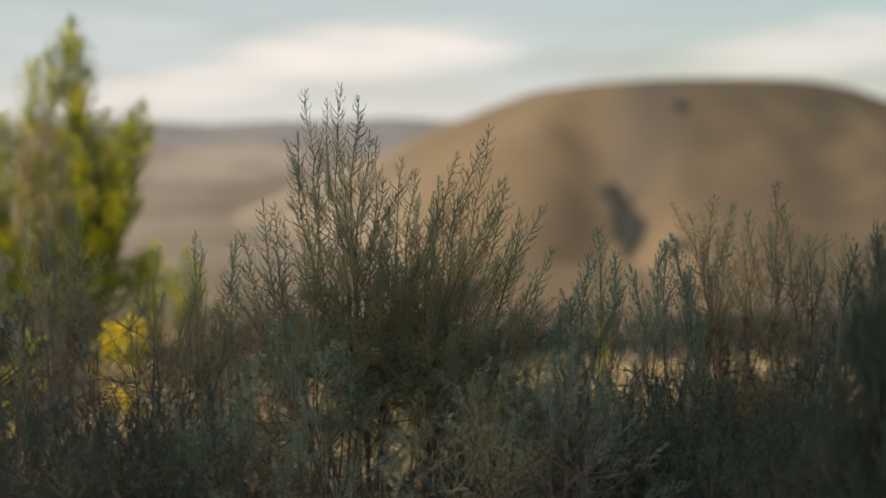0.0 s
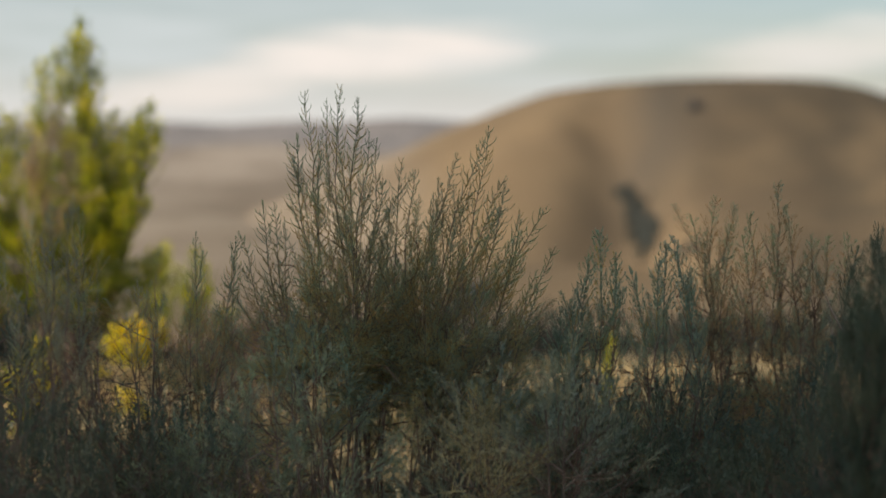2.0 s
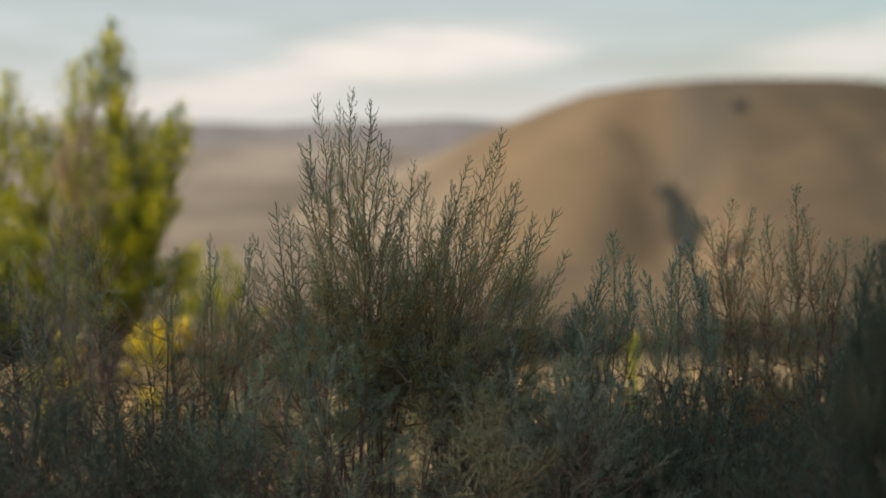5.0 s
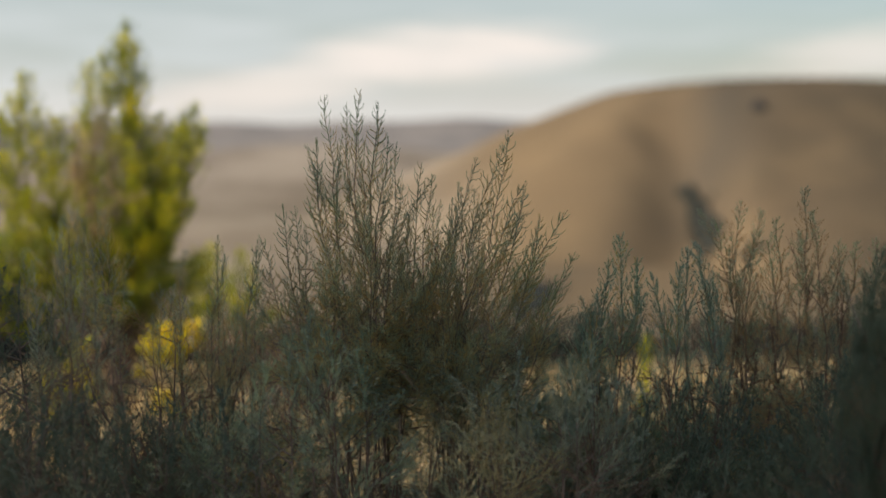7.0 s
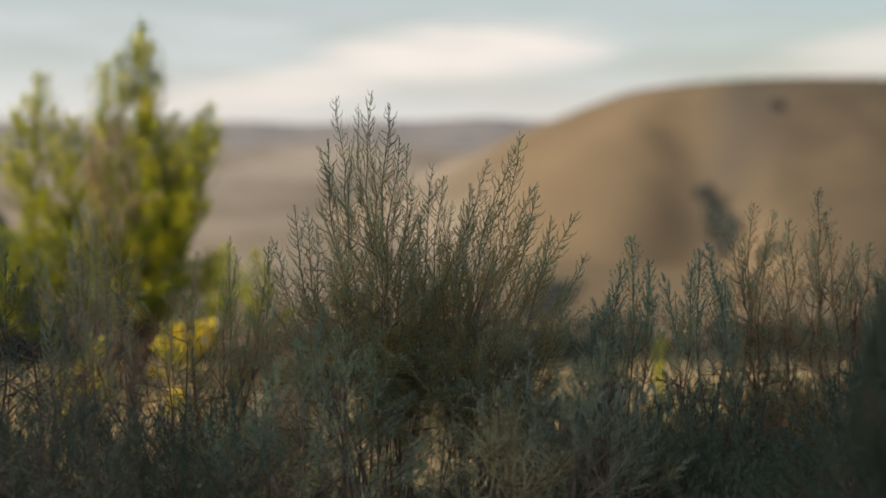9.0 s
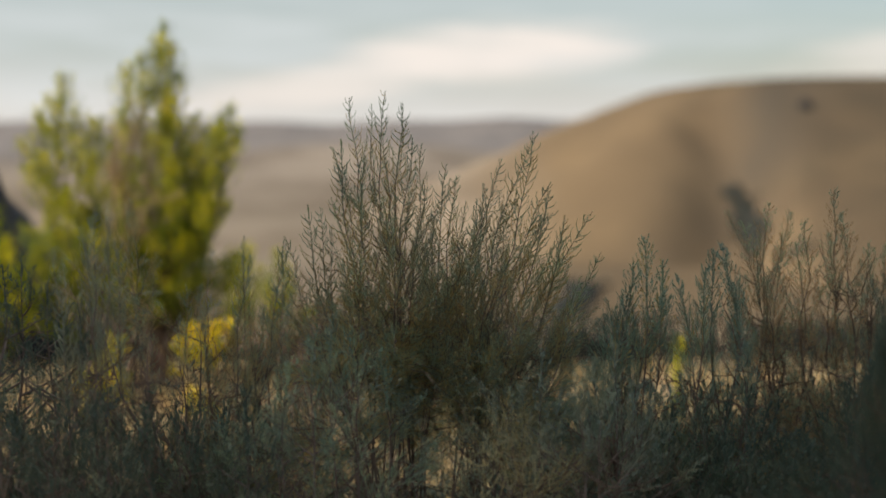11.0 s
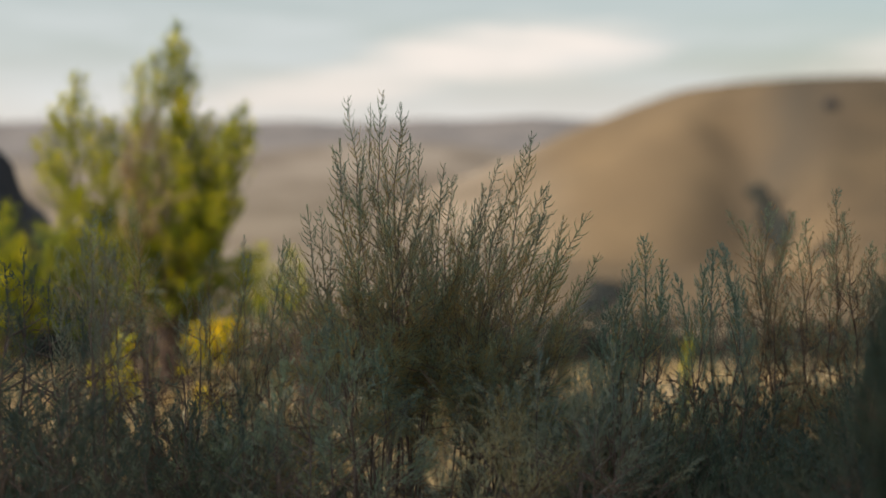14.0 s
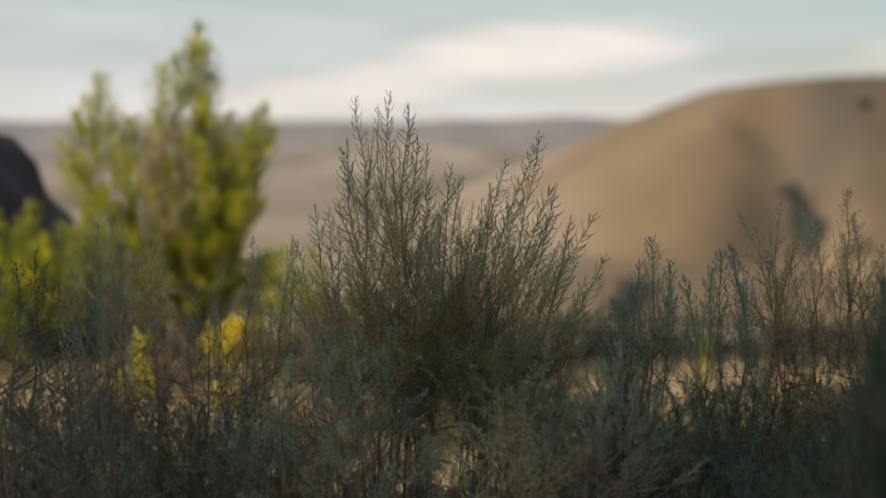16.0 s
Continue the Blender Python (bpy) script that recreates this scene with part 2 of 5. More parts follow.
# low and high paint shaded and sunlit clumps into the leaf colour
LIME = leaf_material("yellow_green_leaf", [(0.22, 0.29, 0.03), (0.38, 0.41, 0.03), (0.47, 0.47, 0.035), (0.31, 0.37, 0.035), (0.56, 0.54, 0.05)], (1.0, 0.96, 0.35), 0.5, low=(0.5, 0.6, 0.8), high=(1.95, 1.7, 1.1), patch_size=11.0)
LEAF_GREEN = leaf_material("deep_leaf_green", [(0.16, 0.25, 0.05), (0.23, 0.31, 0.05), (0.34, 0.36, 0.08), (0.14, 0.20, 0.06)], (1.0, 1.0, 0.4), 0.45)
PETAL = leaf_material("yellow_flower", [(0.80, 0.66, 0.03), (0.85, 0.72, 0.06), (0.72, 0.52, 0.03)], (1.0, 0.9, 0.4), 0.5)
STRAW = leaf_material("dry_straw", [(0.61, 0.49, 0.31), (0.72, 0.60, 0.40), (0.49, 0.39, 0.24)], (1.0, 0.9, 0.6), 0.35)
# dry leaf colours darkened to paint shade
SHADED_OLIVE = leaf_material("shaded_dry_leaf", [(0.31, 0.31, 0.22), (0.26, 0.29, 0.22), (0.36, 0.32, 0.21)], (1.0, 0.95, 0.75), 0.25)
VINE = leaf_material("pale_dry_vine", [(0.44, 0.42, 0.27), (0.52, 0.49, 0.33), (0.37, 0.37, 0.23)], (1.0, 0.9, 0.6), 0.3)
MOSS = leaf_material("olive_seed_thread", [(0.28, 0.29, 0.14), (0.34, 0.34, 0.17), (0.23, 0.25, 0.13)], (1.0, 0.95, 0.6), 0.4)
# green leaf colours darkened to paint shade
SHADED_GREEN = leaf_material("shaded_green_leaf", [(0.095, 0.125, 0.095), (0.12, 0.145, 0.108), (0.145, 0.145, 0.105)], (1.0, 0.95, 0.75), 0.2)
# near-black leaves paint the brow's shaded band in full sun
BROW_SHADE_LEAF = leaf_material("brow_shade_leaf", [(0.035, 0.042, 0.036), (0.052, 0.058, 0.048), (0.066, 0.062, 0.05)], (1.0, 1.0, 0.8), 0.15)
# near-black colour that paints the shade of the far ravines
RAVINE_SHADE = leaf_material("ravine_shade_tone", [(0.022, 0.026, 0.024), (0.04, 0.043, 0.038)], (1.0, 1.0, 0.6), 0.1)
BARK = bark_material("sage_bark", (0.105, 0.08, 0.068), (0.27, 0.205, 0.17))
TWIG = bark_material("red_brown_twig", (0.11, 0.07, 0.05), (0.24, 0.17, 0.12))
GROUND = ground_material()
ROCK = rock_material()


# ---- mesh building ----
def mesh_of(name, verts, tris, mat, smooth=False):
    me = bpy.data.meshes.new(name)
    v = np.ascontiguousarray(verts, dtype=np.float32)
    f = np.ascontiguousarray(tris, dtype=np.int32)
    me.vertices.add(len(v))
    me.vertices.foreach_set("co", v.ravel())
    me.loops.add(f.size)
    me.loops.foreach_set("vertex_index", f.ravel())
    me.polygons.add(len(f))
    me.polygons.foreach_set("loop_start", np.arange(0, f.size, 3, dtype=np.int32))
    me.materials.append(mat)
    me.update(calc_edges=True)
    me.validate()
    if smooth:
        me.shade_smooth()
    return me


def part(name, data, mat, parent=None, label="", smooth=False):
    """One mesh object from (verts, tris); origin at the parent's."""
    ob = new(name, mesh_of(name, data[0], data[1], mat, smooth))
    if parent is not None:
        ob.parent = parent
    return tagged(ob, label) if label else ob


class Pile:
    """Gathers pieces of mesh as arrays."""

    def __init__(self):
        self.v, self.f, self.n = [], [], 0

    def add(self, v, f):
        if len(v):
            self.v.append(v)
            self.f.append(f + self.n)
            self.n += len(v)

    def data(self):
        if not self.v:
            return np.zeros((0, 3)), np.zeros((0, 3), int)
        return np.concatenate(self.v), np.concatenate(self.f)


def unit(v):
    return v / np.maximum(np.linalg.norm(v, axis=-1, keepdims=True), 1e-9)


def sideways(d):
    """Two directions across each of the directions d."""
    ref = np.where(np.abs(d[..., 2:3]) > 0.9, np.array([1.0, 0, 0]), np.array([0, 0, 1.0]))
    a = unit(np.cross(d, ref))
    return a, np.cross(d, a)


def tubes(lines, radii, sides=4):
    """Tapered tubes along lines (n, k, 3) with radii (n, k)."""
    n, k, _ = lines.shape
    d = unit(np.gradient(lines, axis=1))
    a, b = sideways(d)
    ang = np.arange(sides) * 2 * math.pi / sides
    ring = lines[:, :, None] + radii[:, :, None, None] * (a[:, :, None] * np.cos(ang)[:, None] + b[:, :, None] * np.sin(ang)[:, None])
    idx = np.arange(n * k * sides).reshape(n, k, sides)
    p, q = idx[:, :-1], idx[:, 1:]
    p2, q2 = np.roll(p, -1, 2), np.roll(q, -1, 2)
    f = np.concatenate([np.stack([p, p2, q2], -1).reshape(-1, 3), np.stack([p, q2, q], -1).reshape(-1, 3)])
    return ring.reshape(-1, 3), f


def leaves(at, way, length, width, rng, thread=False):
    """Narrow leaves, each two triangles folded along the midrib, or one where they are mere threads."""
    n = len(at)
    a, b = sideways(way)
    t = rng.uniform(0, 2 * math.pi, (n, 1))
    s = a * np.cos(t) + b * np.sin(t)
    up = np.cross(way, s)
    length, width = length[:, None], width[:, None]
    tip = at + way * length + up * length * rng.uniform(-0.12, 0.2, (n, 1))
    mid = at + way * length * 0.55
    if thread:
        v = np.stack([at - s * width * 0.5, at + s * width * 0.5, tip], 1).reshape(-1, 3)
        return v, np.arange(n * 3).reshape(n, 3)
    v = np.stack([at, mid + s * width * 0.5 + up * width * 0.25, tip, mid - s * width * 0.5 + up * width * 0.25], 1).reshape(-1, 3)
    i = np.arange(n)[:, None] * 4
    return v, np.concatenate([i + np.array([[0, 1, 2]]), i + np.array([[0, 2, 3]])])


def plume(rng, length, width, twigs, leaf, leaf_wide, per_twig, rise=32, bare=0.0, taper=0.85, thread=False, age=0.0, reach=0.93):
    """A leafy spray on an axis along z: side twigs rise from it, and leaves sit on all. Gives wood, fresh and old leaves."""
    k = 7
    s = np.linspace(0, 1, k)
    bend = rng.normal(0, 0.035, 2)
    axis = np.stack([bend[0] * s * s, bend[1] * s * s, s], 1) * length
    wood, fresh, old = Pile(), Pile(), Pile()
    wood.add(*tubes(axis[None], (0.0011 * (1 - 0.8 * s))[None], 4))
    t = np.linspace(0.02, reach, twigs) + rng.normal(0, 0.01, twigs)
    az = np.arange(twigs) * 2.4 + rng.normal(0, 0.4, twigs)
    ln = width * np.clip(1.0 - t, 0.01, 1) ** taper * rng.uniform(0.6, 1.15, twigs) + 0.005
    ang = np.radians(rise + rng.normal(0, 9, twigs))
    start = np.stack([np.interp(t, s, axis[:, i]) for i in range(3)], 1)
    out = np.stack([np.cos(az), np.sin(az), np.zeros(twigs)], 1)
    u = np.linspace(0, 1, 4)[None, :, None]
    line = start[:, None] + ln[:, None, None] * (out[:, None] * (np.sin(ang)[:, None, None] * (1.25 * u - 0.5 * u * u)) + np.array([0, 0, 1.0]) * (np.cos(ang)[:, None, None] * u + 0.22 * u * u))
    keep = [0, 3] if thread else [0, 2, 3]
    wood.add(*tubes(line[:, keep], np.repeat(0.0005 * np.linspace(1, 0.4, len(keep))[None], twigs, 0), 3))
    count = twigs * per_twig
    which = np.repeat(np.arange(twigs), per_twig)
    along = np.tile(np.linspace(0.12, 1.0, per_twig), twigs) + rng.normal(0, 0.03, count)
    along = np.clip(along, 0.05, 1)
    keep = rng.uniform(0, 1, count) > bare * (1 - t[which])
    which, along = which[keep], along[keep]
    pos = along * 3
    i0 = np.minimum(pos.astype(int), 2)
    fr = (pos - i0)[:, None]
    at = line[which, i0] * (1 - fr) + line[which, i0 + 1] * fr
    d = unit(line[which, i0 + 1] - line[which, i0])
    d = unit(d + rng.normal(0, 0.33, d.shape) + np.array([0, 0, 0.15]))
    size = leaf * rng.uniform(0.6, 1.25, len(at)) * (1.15 - 0.5 * t[which])
    dry = rng.uniform(0, 1, len(at)) < np.clip(0.95 + age - 1.1 * t[which] - 0.3 * along, 0.03, 1)
    w = leaf_wide * rng.uniform(0.7, 1.3, len(at))
    fresh.add(*leaves(at[~dry], d[~dry], size[~dry], w[~dry], rng, thread))
    old.add(*leaves(at[dry], d[dry], size[dry] * 0.9, w[dry], rng, thread))
    # along the axis itself, closest towards the tip
    m = int(per_twig * 3.5)
    ta = rng.uniform(0.25, 1, m) ** 0.7
    at = np.stack([np.interp(ta, s, axis[:, i]) for i in range(3)], 1)
    d = unit(rng.normal(0, 0.5, (m, 3)) + np.array([0, 0, 1.1]))
    fresh.add(*leaves(at, d, leaf * rng.uniform(0.5, 0.9, m) * (1.1 - 0.5 * ta), np.full(m, leaf_wide), rng, thread))
    return wood.data(), fresh.data(), old.data()


def spray(rng, length, **kw):
    """A pointed leader with two or three smaller leaders rising beside it."""
    piles = [Pile(), Pile(), Pile()]
    for pile, (v, f) in zip(piles, plume(rng, length=length, **kw)):
        pile.add(v, f)
    few = dict(kw, twigs=int(kw["twigs"] * 0.6), width=kw["width"] * 0.75)
    for _ in range(rng.randint(2, 4)):
        az, tilt = rng.uniform(0, 6.28), radians(rng.uniform(7, 20))
        way = np.array([math.cos(az) * math.sin(tilt), math.sin(az) * math.sin(tilt), math.cos(tilt)])
        root = np.array([0, 0, length * rng.uniform(0.08, 0.5)])
        for pile, (v, f) in zip(piles, plume(rng, length=length * rng.uniform(0.4, 0.65), **few)):
            pile.add(turned(v, way, rng.uniform(0, 6.28), 1.0) + root, f)
    return tuple(pile.data() for pile in piles)


def spire(rng, length, width, twigs, leaflets, leaf=0.008, wide=0.0013, rise=36, taper=0.8, blade=0.0009, dry=0.25, reach=0.93, thread=False, plain=False):
    """A slender sagebrush spike along z: curved thread leaves climb it, each set with short leaflets, down to a
    bare-looking tip.
    """
    k = 5
    s = np.linspace(0, 1, k)
    bend = rng.normal(0, 0.05, 2)
    sway = rng.normal(0, 0.018, 2)
    axis = np.stack([bend[0] * s * s + sway[0] * np.sin(6 * s), bend[1] * s * s + sway[1] * np.sin(5 * s), s], 1) * length
    wood, fresh, old = Pile(), Pile(), Pile()
    wood.add(*tubes(axis[None], (0.0012 * (1 - 0.75 * s))[None], 3))
    t = np.linspace(0.02, reach, twigs) + rng.normal(0, 0.012, twigs)
    az = np.arange(twigs) * 2.4 + rng.normal(0, 0.5, twigs)
    ln = width * np.clip(1 - t, 0.02, 1) ** taper * rng.uniform(0.55, 1.2, twigs) + 0.006
    ang = np.radians(rise + rng.normal(0, 10, twigs))[:, None, None]
    start = np.stack([np.interp(t, s, axis[:, i]) for i in range(3)], 1)
    out = np.stack([np.cos(az), np.sin(az), np.zeros(twigs)], 1)[:, None]
    u = np.linspace(0, 1, 4)[None, :, None]
    line = start[:, None] + ln[:, None, None] * (out * np.sin(ang) * (1.35 * u - 0.6 * u * u) + np.array([0, 0, 1.0]) * (np.cos(ang) * u * 0.8 + 0.35 * u * u))
    aged = rng.uniform(0, 1, twigs) < np.clip(dry * (1.9 - 1.9 * t), 0, 1)
    fat = blade * np.array([[0.8, 1.0, 0.4]])
    for pile, pick in ((fresh, ~aged), (old, aged)):
        if not pick.any():
            continue
        keep = [0, 3] if plain else [0, 2, 3]
        pile.add(*tubes(line[pick][:, keep], np.repeat(fat[:, :len(keep)], pick.sum(), 0), 3))
        which = np.repeat(np.flatnonzero(pick), leaflets)
        along = np.clip(np.tile(np.linspace(0.15, 0.95, leaflets), pick.sum()) + rng.normal(0, 0.06, len(which)), 0.05, 1) * 2.999
        i0 = along.astype(int)
        fr = (along - i0)[:, None]
        at = line[which, i0] * (1 - fr) + line[which, i0 + 1] * fr
        d = unit(unit(line[which, i0 + 1] - line[which, i0]) + rng.normal(0, 0.45, at.shape))
        pile.add(*leaves(at, d, leaf * rng.uniform(0.6, 1.2, len(at)) * (1.1 - 0.5 * t[which]), wide * rng.uniform(0.7, 1.3, len(at)), rng, thread))
    m = int(length / 0.002)
    ta = rng.uniform(0.1, 1, m) ** 0.75
    at = np.stack([np.interp(ta, s, axis[:, i]) for i in range(3)], 1)
    d = unit(rng.normal(0, 0.38, (m, 3)) + np.array([0, 0, 1.0]))
    fresh.add(*leaves(at, d, leaf * rng.uniform(0.6, 1.0, m) * (1.15 - 0.5 * ta), np.full(m, wide * 1.2), rng, thread))
    return wood.data(), fresh.data(), old.data()


def sprig(rng, length, **kw):
    """A spike with smaller spikes branching off its lower half."""
    piles = [Pile(), Pile(), Pile()]
    for pile, (v, f) in zip(piles, spire(rng, length=length, **kw)):
        pile.add(v, f)
    few = dict(kw, twigs=int(kw["twigs"] * 0.5), width=kw["width"] * 0.85)
    az = rng.uniform(0, 6.28)
    for i in range(5):
        az, tilt = az + 2.4 + rng.normal(0, 0.4), radians(rng.uniform(28, 52))
        way = np.array([math.cos(az) * math.sin(tilt), math.sin(az) * math.sin(tilt), math.cos(tilt)])
        root = np.array([0, 0, length * (0.06 + 0.12 * i)])
        for pile, (v, f) in zip(piles, spire(rng, length=length * rng.uniform(0.38, 0.55) * (1.1 - 0.08 * i), **few)):
            pile.add(turned(v, way, rng.uniform(0, 6.28), 1.0) + root, f)
    return tuple(pile.data() for pile in piles)


def sprig_set(seed, count, **kw):
    rng = np.random.RandomState(seed)
    return [sprig(rng, **kw) for _ in range(count)]


def spire_set(seed, count, **kw):
    rng = np.random.RandomState(seed)
    return [spire(rng, **kw) for _ in range(count)]


def spray_set(seed, count, **kw):
    rng = np.random.RandomState(seed)
    return [spray(rng, **kw) for _ in range(count)]


def plume_set(seed, count, **kw):
    rng = np.random.RandomState(seed)
    return [plume(rng, **kw) for _ in range(count)]


def turned(v, way, spin, size):
    """Points v of a plume along z, turned to run along way."""
    w = unit(np.asarray(way, float))
    a, b = sideways(w)
    a, b = a * math.cos(spin) + b * math.sin(spin), b * math.cos(spin) - a * math.sin(spin)
    return (v @ np.stack([a, b, w])) * size


def curve(p0, p1, p2, k=12):
    t = np.linspace(0, 1, k)[:, None]
    return (1 - t) ** 2 * p0 + 2 * t * (1 - t) * p1 + t * t * p2


def limb(rng, base, tip, plumes, sides_count, reach, thick, dead, lo=0.3, tip_size=1.0, inner=None):
    """One limb from the base to its tip: the wood, side shoots with plumes, and bare dead twigs."""
    wood, fresh, old, dry = Pile(), Pile(), Pile(), Pile()
    base, tip = np.array(base, float), np.array(tip, float)
    span = tip - base
    L = np.linalg.norm(span)
    lean = rng.uniform(0.6, 1.05)
    ctrl = base + span * np.array([lean, lean, rng.uniform(0.35, 0.55)]) + rng.normal(0, 0.05, 3) * min(1.0, L)
    line = curve(base, ctrl, tip, 14)
    crook = np.cumsum(rng.normal(0, 0.006, (14, 3)), 0)
    line += crook - np.linspace(0, 1, 14)[:, None] * crook[-1]
    own = rng.randint(len(plumes))
    size = tip_size * rng.uniform(0.85, 1.2)

    inner = inner or plumes

    def put(where, way, which, scale, kind=plumes):
        spin = rng.uniform(0, 6.28)
        for pile, (v, f) in zip((wood, fresh, old), kind[which]):
            if len(v):
                pile.add(turned(v, way, spin, scale) + where, f)

    plume_len = plumes[own][0][0][:, 2].max() * size
    run = np.concatenate([[0], np.cumsum(np.linalg.norm(np.diff(line, axis=0), axis=1))])
    mark = np.linspace(0, max(0.3 * run[-1], run[-1] - plume_len), 12)
    stem = np.stack([np.interp(mark, run, line[:, i]) for i in range(3)], 1)
    wood.add(*tubes(stem[None], (thick * (1 - 0.85 * np.linspace(0, 1, len(stem)) ** 0.8))[None], 6))
    rise = line[-1] - stem[-1]
    put(stem[-1], rise * 0.65 + np.array([0, 0, 0.35 * np.linalg.norm(rise)]), own, size)
    n = len(stem)
    for i in range(sides_count):
        t = lo + (1 - lo) * (i + rng.uniform(0, 1)) / sides_count
        j = t * (n - 1)
        j0 = min(int(j), n - 2)
        at = stem[j0] + (stem[j0 + 1] - stem[j0]) * (j - j0)
        tan = unit(stem[j0 + 1] - stem[j0])
        a, b = sideways(tan)
        az = rng.uniform(0, 6.28)
        out = a * math.cos(az) + b * math.sin(az)
        sh = reach * (1.2 - 0.9 * t) * rng.uniform(0.5, 1.25)
        mid = at + (tan * 0.45 + out * 0.75) * sh * 0.6
        end = mid + (tan * 0.3 + out * 0.6 + np.array([0, 0, 0.3])) * sh * 0.55
        shoot = curve(at, mid, end, 6)
        wood.add(*tubes(shoot[None], (thick * 0.30 * (1 - 0.6 * np.linspace(0, 1, 6)))[None], 4))
        put(end, end - shoot[-3], rng.randint(min(len(plumes), len(inner))), rng.uniform(0.45, 0.95) * (1.15 - 0.5 * t), plumes if t > 0.8 or rng.uniform() < 0.15 else inner)
        if rng.uniform() < 0.7:
            put(shoot[3], shoot[3] - shoot[1] + rng.normal(0, 0.02, 3) + np.array([0, 0, 0.03]), rng.randint(len(inner)), rng.uniform(0.4, 0.8), inner)
    if dead:
        j = rng.uniform(0.15, 0.95, dead) * (n - 1)
        j0 = np.minimum(j.astype(int), n - 2)
        at = stem[j0] + (stem[j0 + 1] - stem[j0]) * (j - j0)[:, None]
        way = unit(rng.normal(0, 1, (dead, 3)) * np.array([1, 1, 0.5]) + np.array([0, 0, 0.45]))
        ln = rng.uniform(0.05, 0.17, (dead, 1, 1))
        u = np.linspace(0, 1, 5)[None, :, None]
        kink = np.cumsum(rng.normal(0, 0.012, (dead, 5, 3)), 1)
        kink[:, 0] = 0
        tw = at[:, None] + way[:, None] * ln * u + kink + np.array([0, 0, 0.25]) * ln * u * u
        dry.add(*tubes(tw, np.repeat(0.0011 * np.array([[1, 0.85, 0.7, 0.5, 0.25]]), dead, 0), 3))
        # forks
        pick = rng.randint(0, dead, dead * 2)
        st = tw[pick, rng.randint(1, 4, dead * 2)]
        wy = unit(way[pick] + rng.normal(0, 0.6, (dead * 2, 3)))
        tw2 = st[:, None] + wy[:, None] * rng.uniform(0.02, 0.07, (dead * 2, 1, 1)) * np.linspace(0, 1, 3)[None, :, None]
        dry.add(*tubes(tw2, np.repeat(0.0007 * np.array([[1, 0.7, 0.3]]), dead * 2, 0), 3))
    return wood.data(), fresh.data(), old.data(), dry.data()


def shrub(name, label, category, base, tips, plumes, seed, sides_count=9, reach=0.26, thick=0.008, dead=14,
          mats=None, group="", lo=0.3, tip_size=1.0, scatter=0.03, inner=None):
    """A shrub: an empty at its foot, a limb of wood for each tip, each with its leaves and bare twigs."""
    fresh_mat, old_mat, wood_mat, twig_mat = mats or (SAGE, OLIVE, BARK, TWIG)
    rng = np.random.RandomState(seed)
    foot = new(name)
    foot.empty_display_size = 0.1
    foot.location = base
    tagged(foot, label, category, group)
    for tip in tips:
        rel = np.array(tip, float) - np.array(base, float)
        start = np.array([rng.normal(0, scatter), rng.normal(0, scatter), -0.02])
        wood, fresh, old, dry = limb(rng, start, rel, plumes, sides_count, reach, thick, dead, lo, tip_size, inner)
        branch = part("branch", wood, wood_mat, foot)
        tagged(part("foliage", fresh, fresh_mat, branch), kind="stuff")
        if len(old[0]):
            tagged(part("dry_foliage", old, old_mat, branch), kind="stuff")
        if len(dry[0]):
            tagged(part("dead_twig", dry, twig_mat, branch), kind="stuff")
    return foot


def bare_twigs(rng, stem, count, pile, longest=0.15, lo=0.1):
    """Crooked dead twigs with forks along a stem."""
    if not count:
        return
    n = len(stem)
    j = rng.uniform(lo, 0.95, count) * (n - 1)
    j0 = np.minimum(j.astype(int), n - 2)
    at = stem[j0] + (stem[j0 + 1] - stem[j0]) * (j - j0)[:, None]
    way = unit(rng.normal(0, 1, (count, 3)) * np.array([1, 1, 0.5]) + np.array([0, 0, 0.4]))
    ln = rng.uniform(0.04, longest, (count, 1, 1))
    u = np.linspace(0, 1, 5)[None, :, None]
    kink = np.cumsum(rng.normal(0, 0.010, (count, 5, 3)), 1)
    kink[:, 0] = 0
    tw = at[:, None] + way[:, None] * ln * u + kink + np.array([0, 0, 0.25]) * ln * u * u
    pile.add(*tubes(tw, np.repeat(0.0012 * np.array([[1, 0.85, 0.7, 0.5, 0.25]]), count, 0), 3))
    pick = rng.randint(0, count, count * 2)
    st = tw[pick, rng.randint(1, 4, count * 2)]
    wy = unit(way[pick] + rng.normal(0, 0.6, (count * 2, 3)))
    fork = st[:, None] + wy[:, None] * rng.uniform(0.02, 0.07, (count * 2, 1, 1)) * np.linspace(0, 1, 3)[None, :, None]
    pile.add(*tubes(fork, np.repeat(0.0008 * np.array([[1, 0.7, 0.3]]), count * 2, 0), 3))


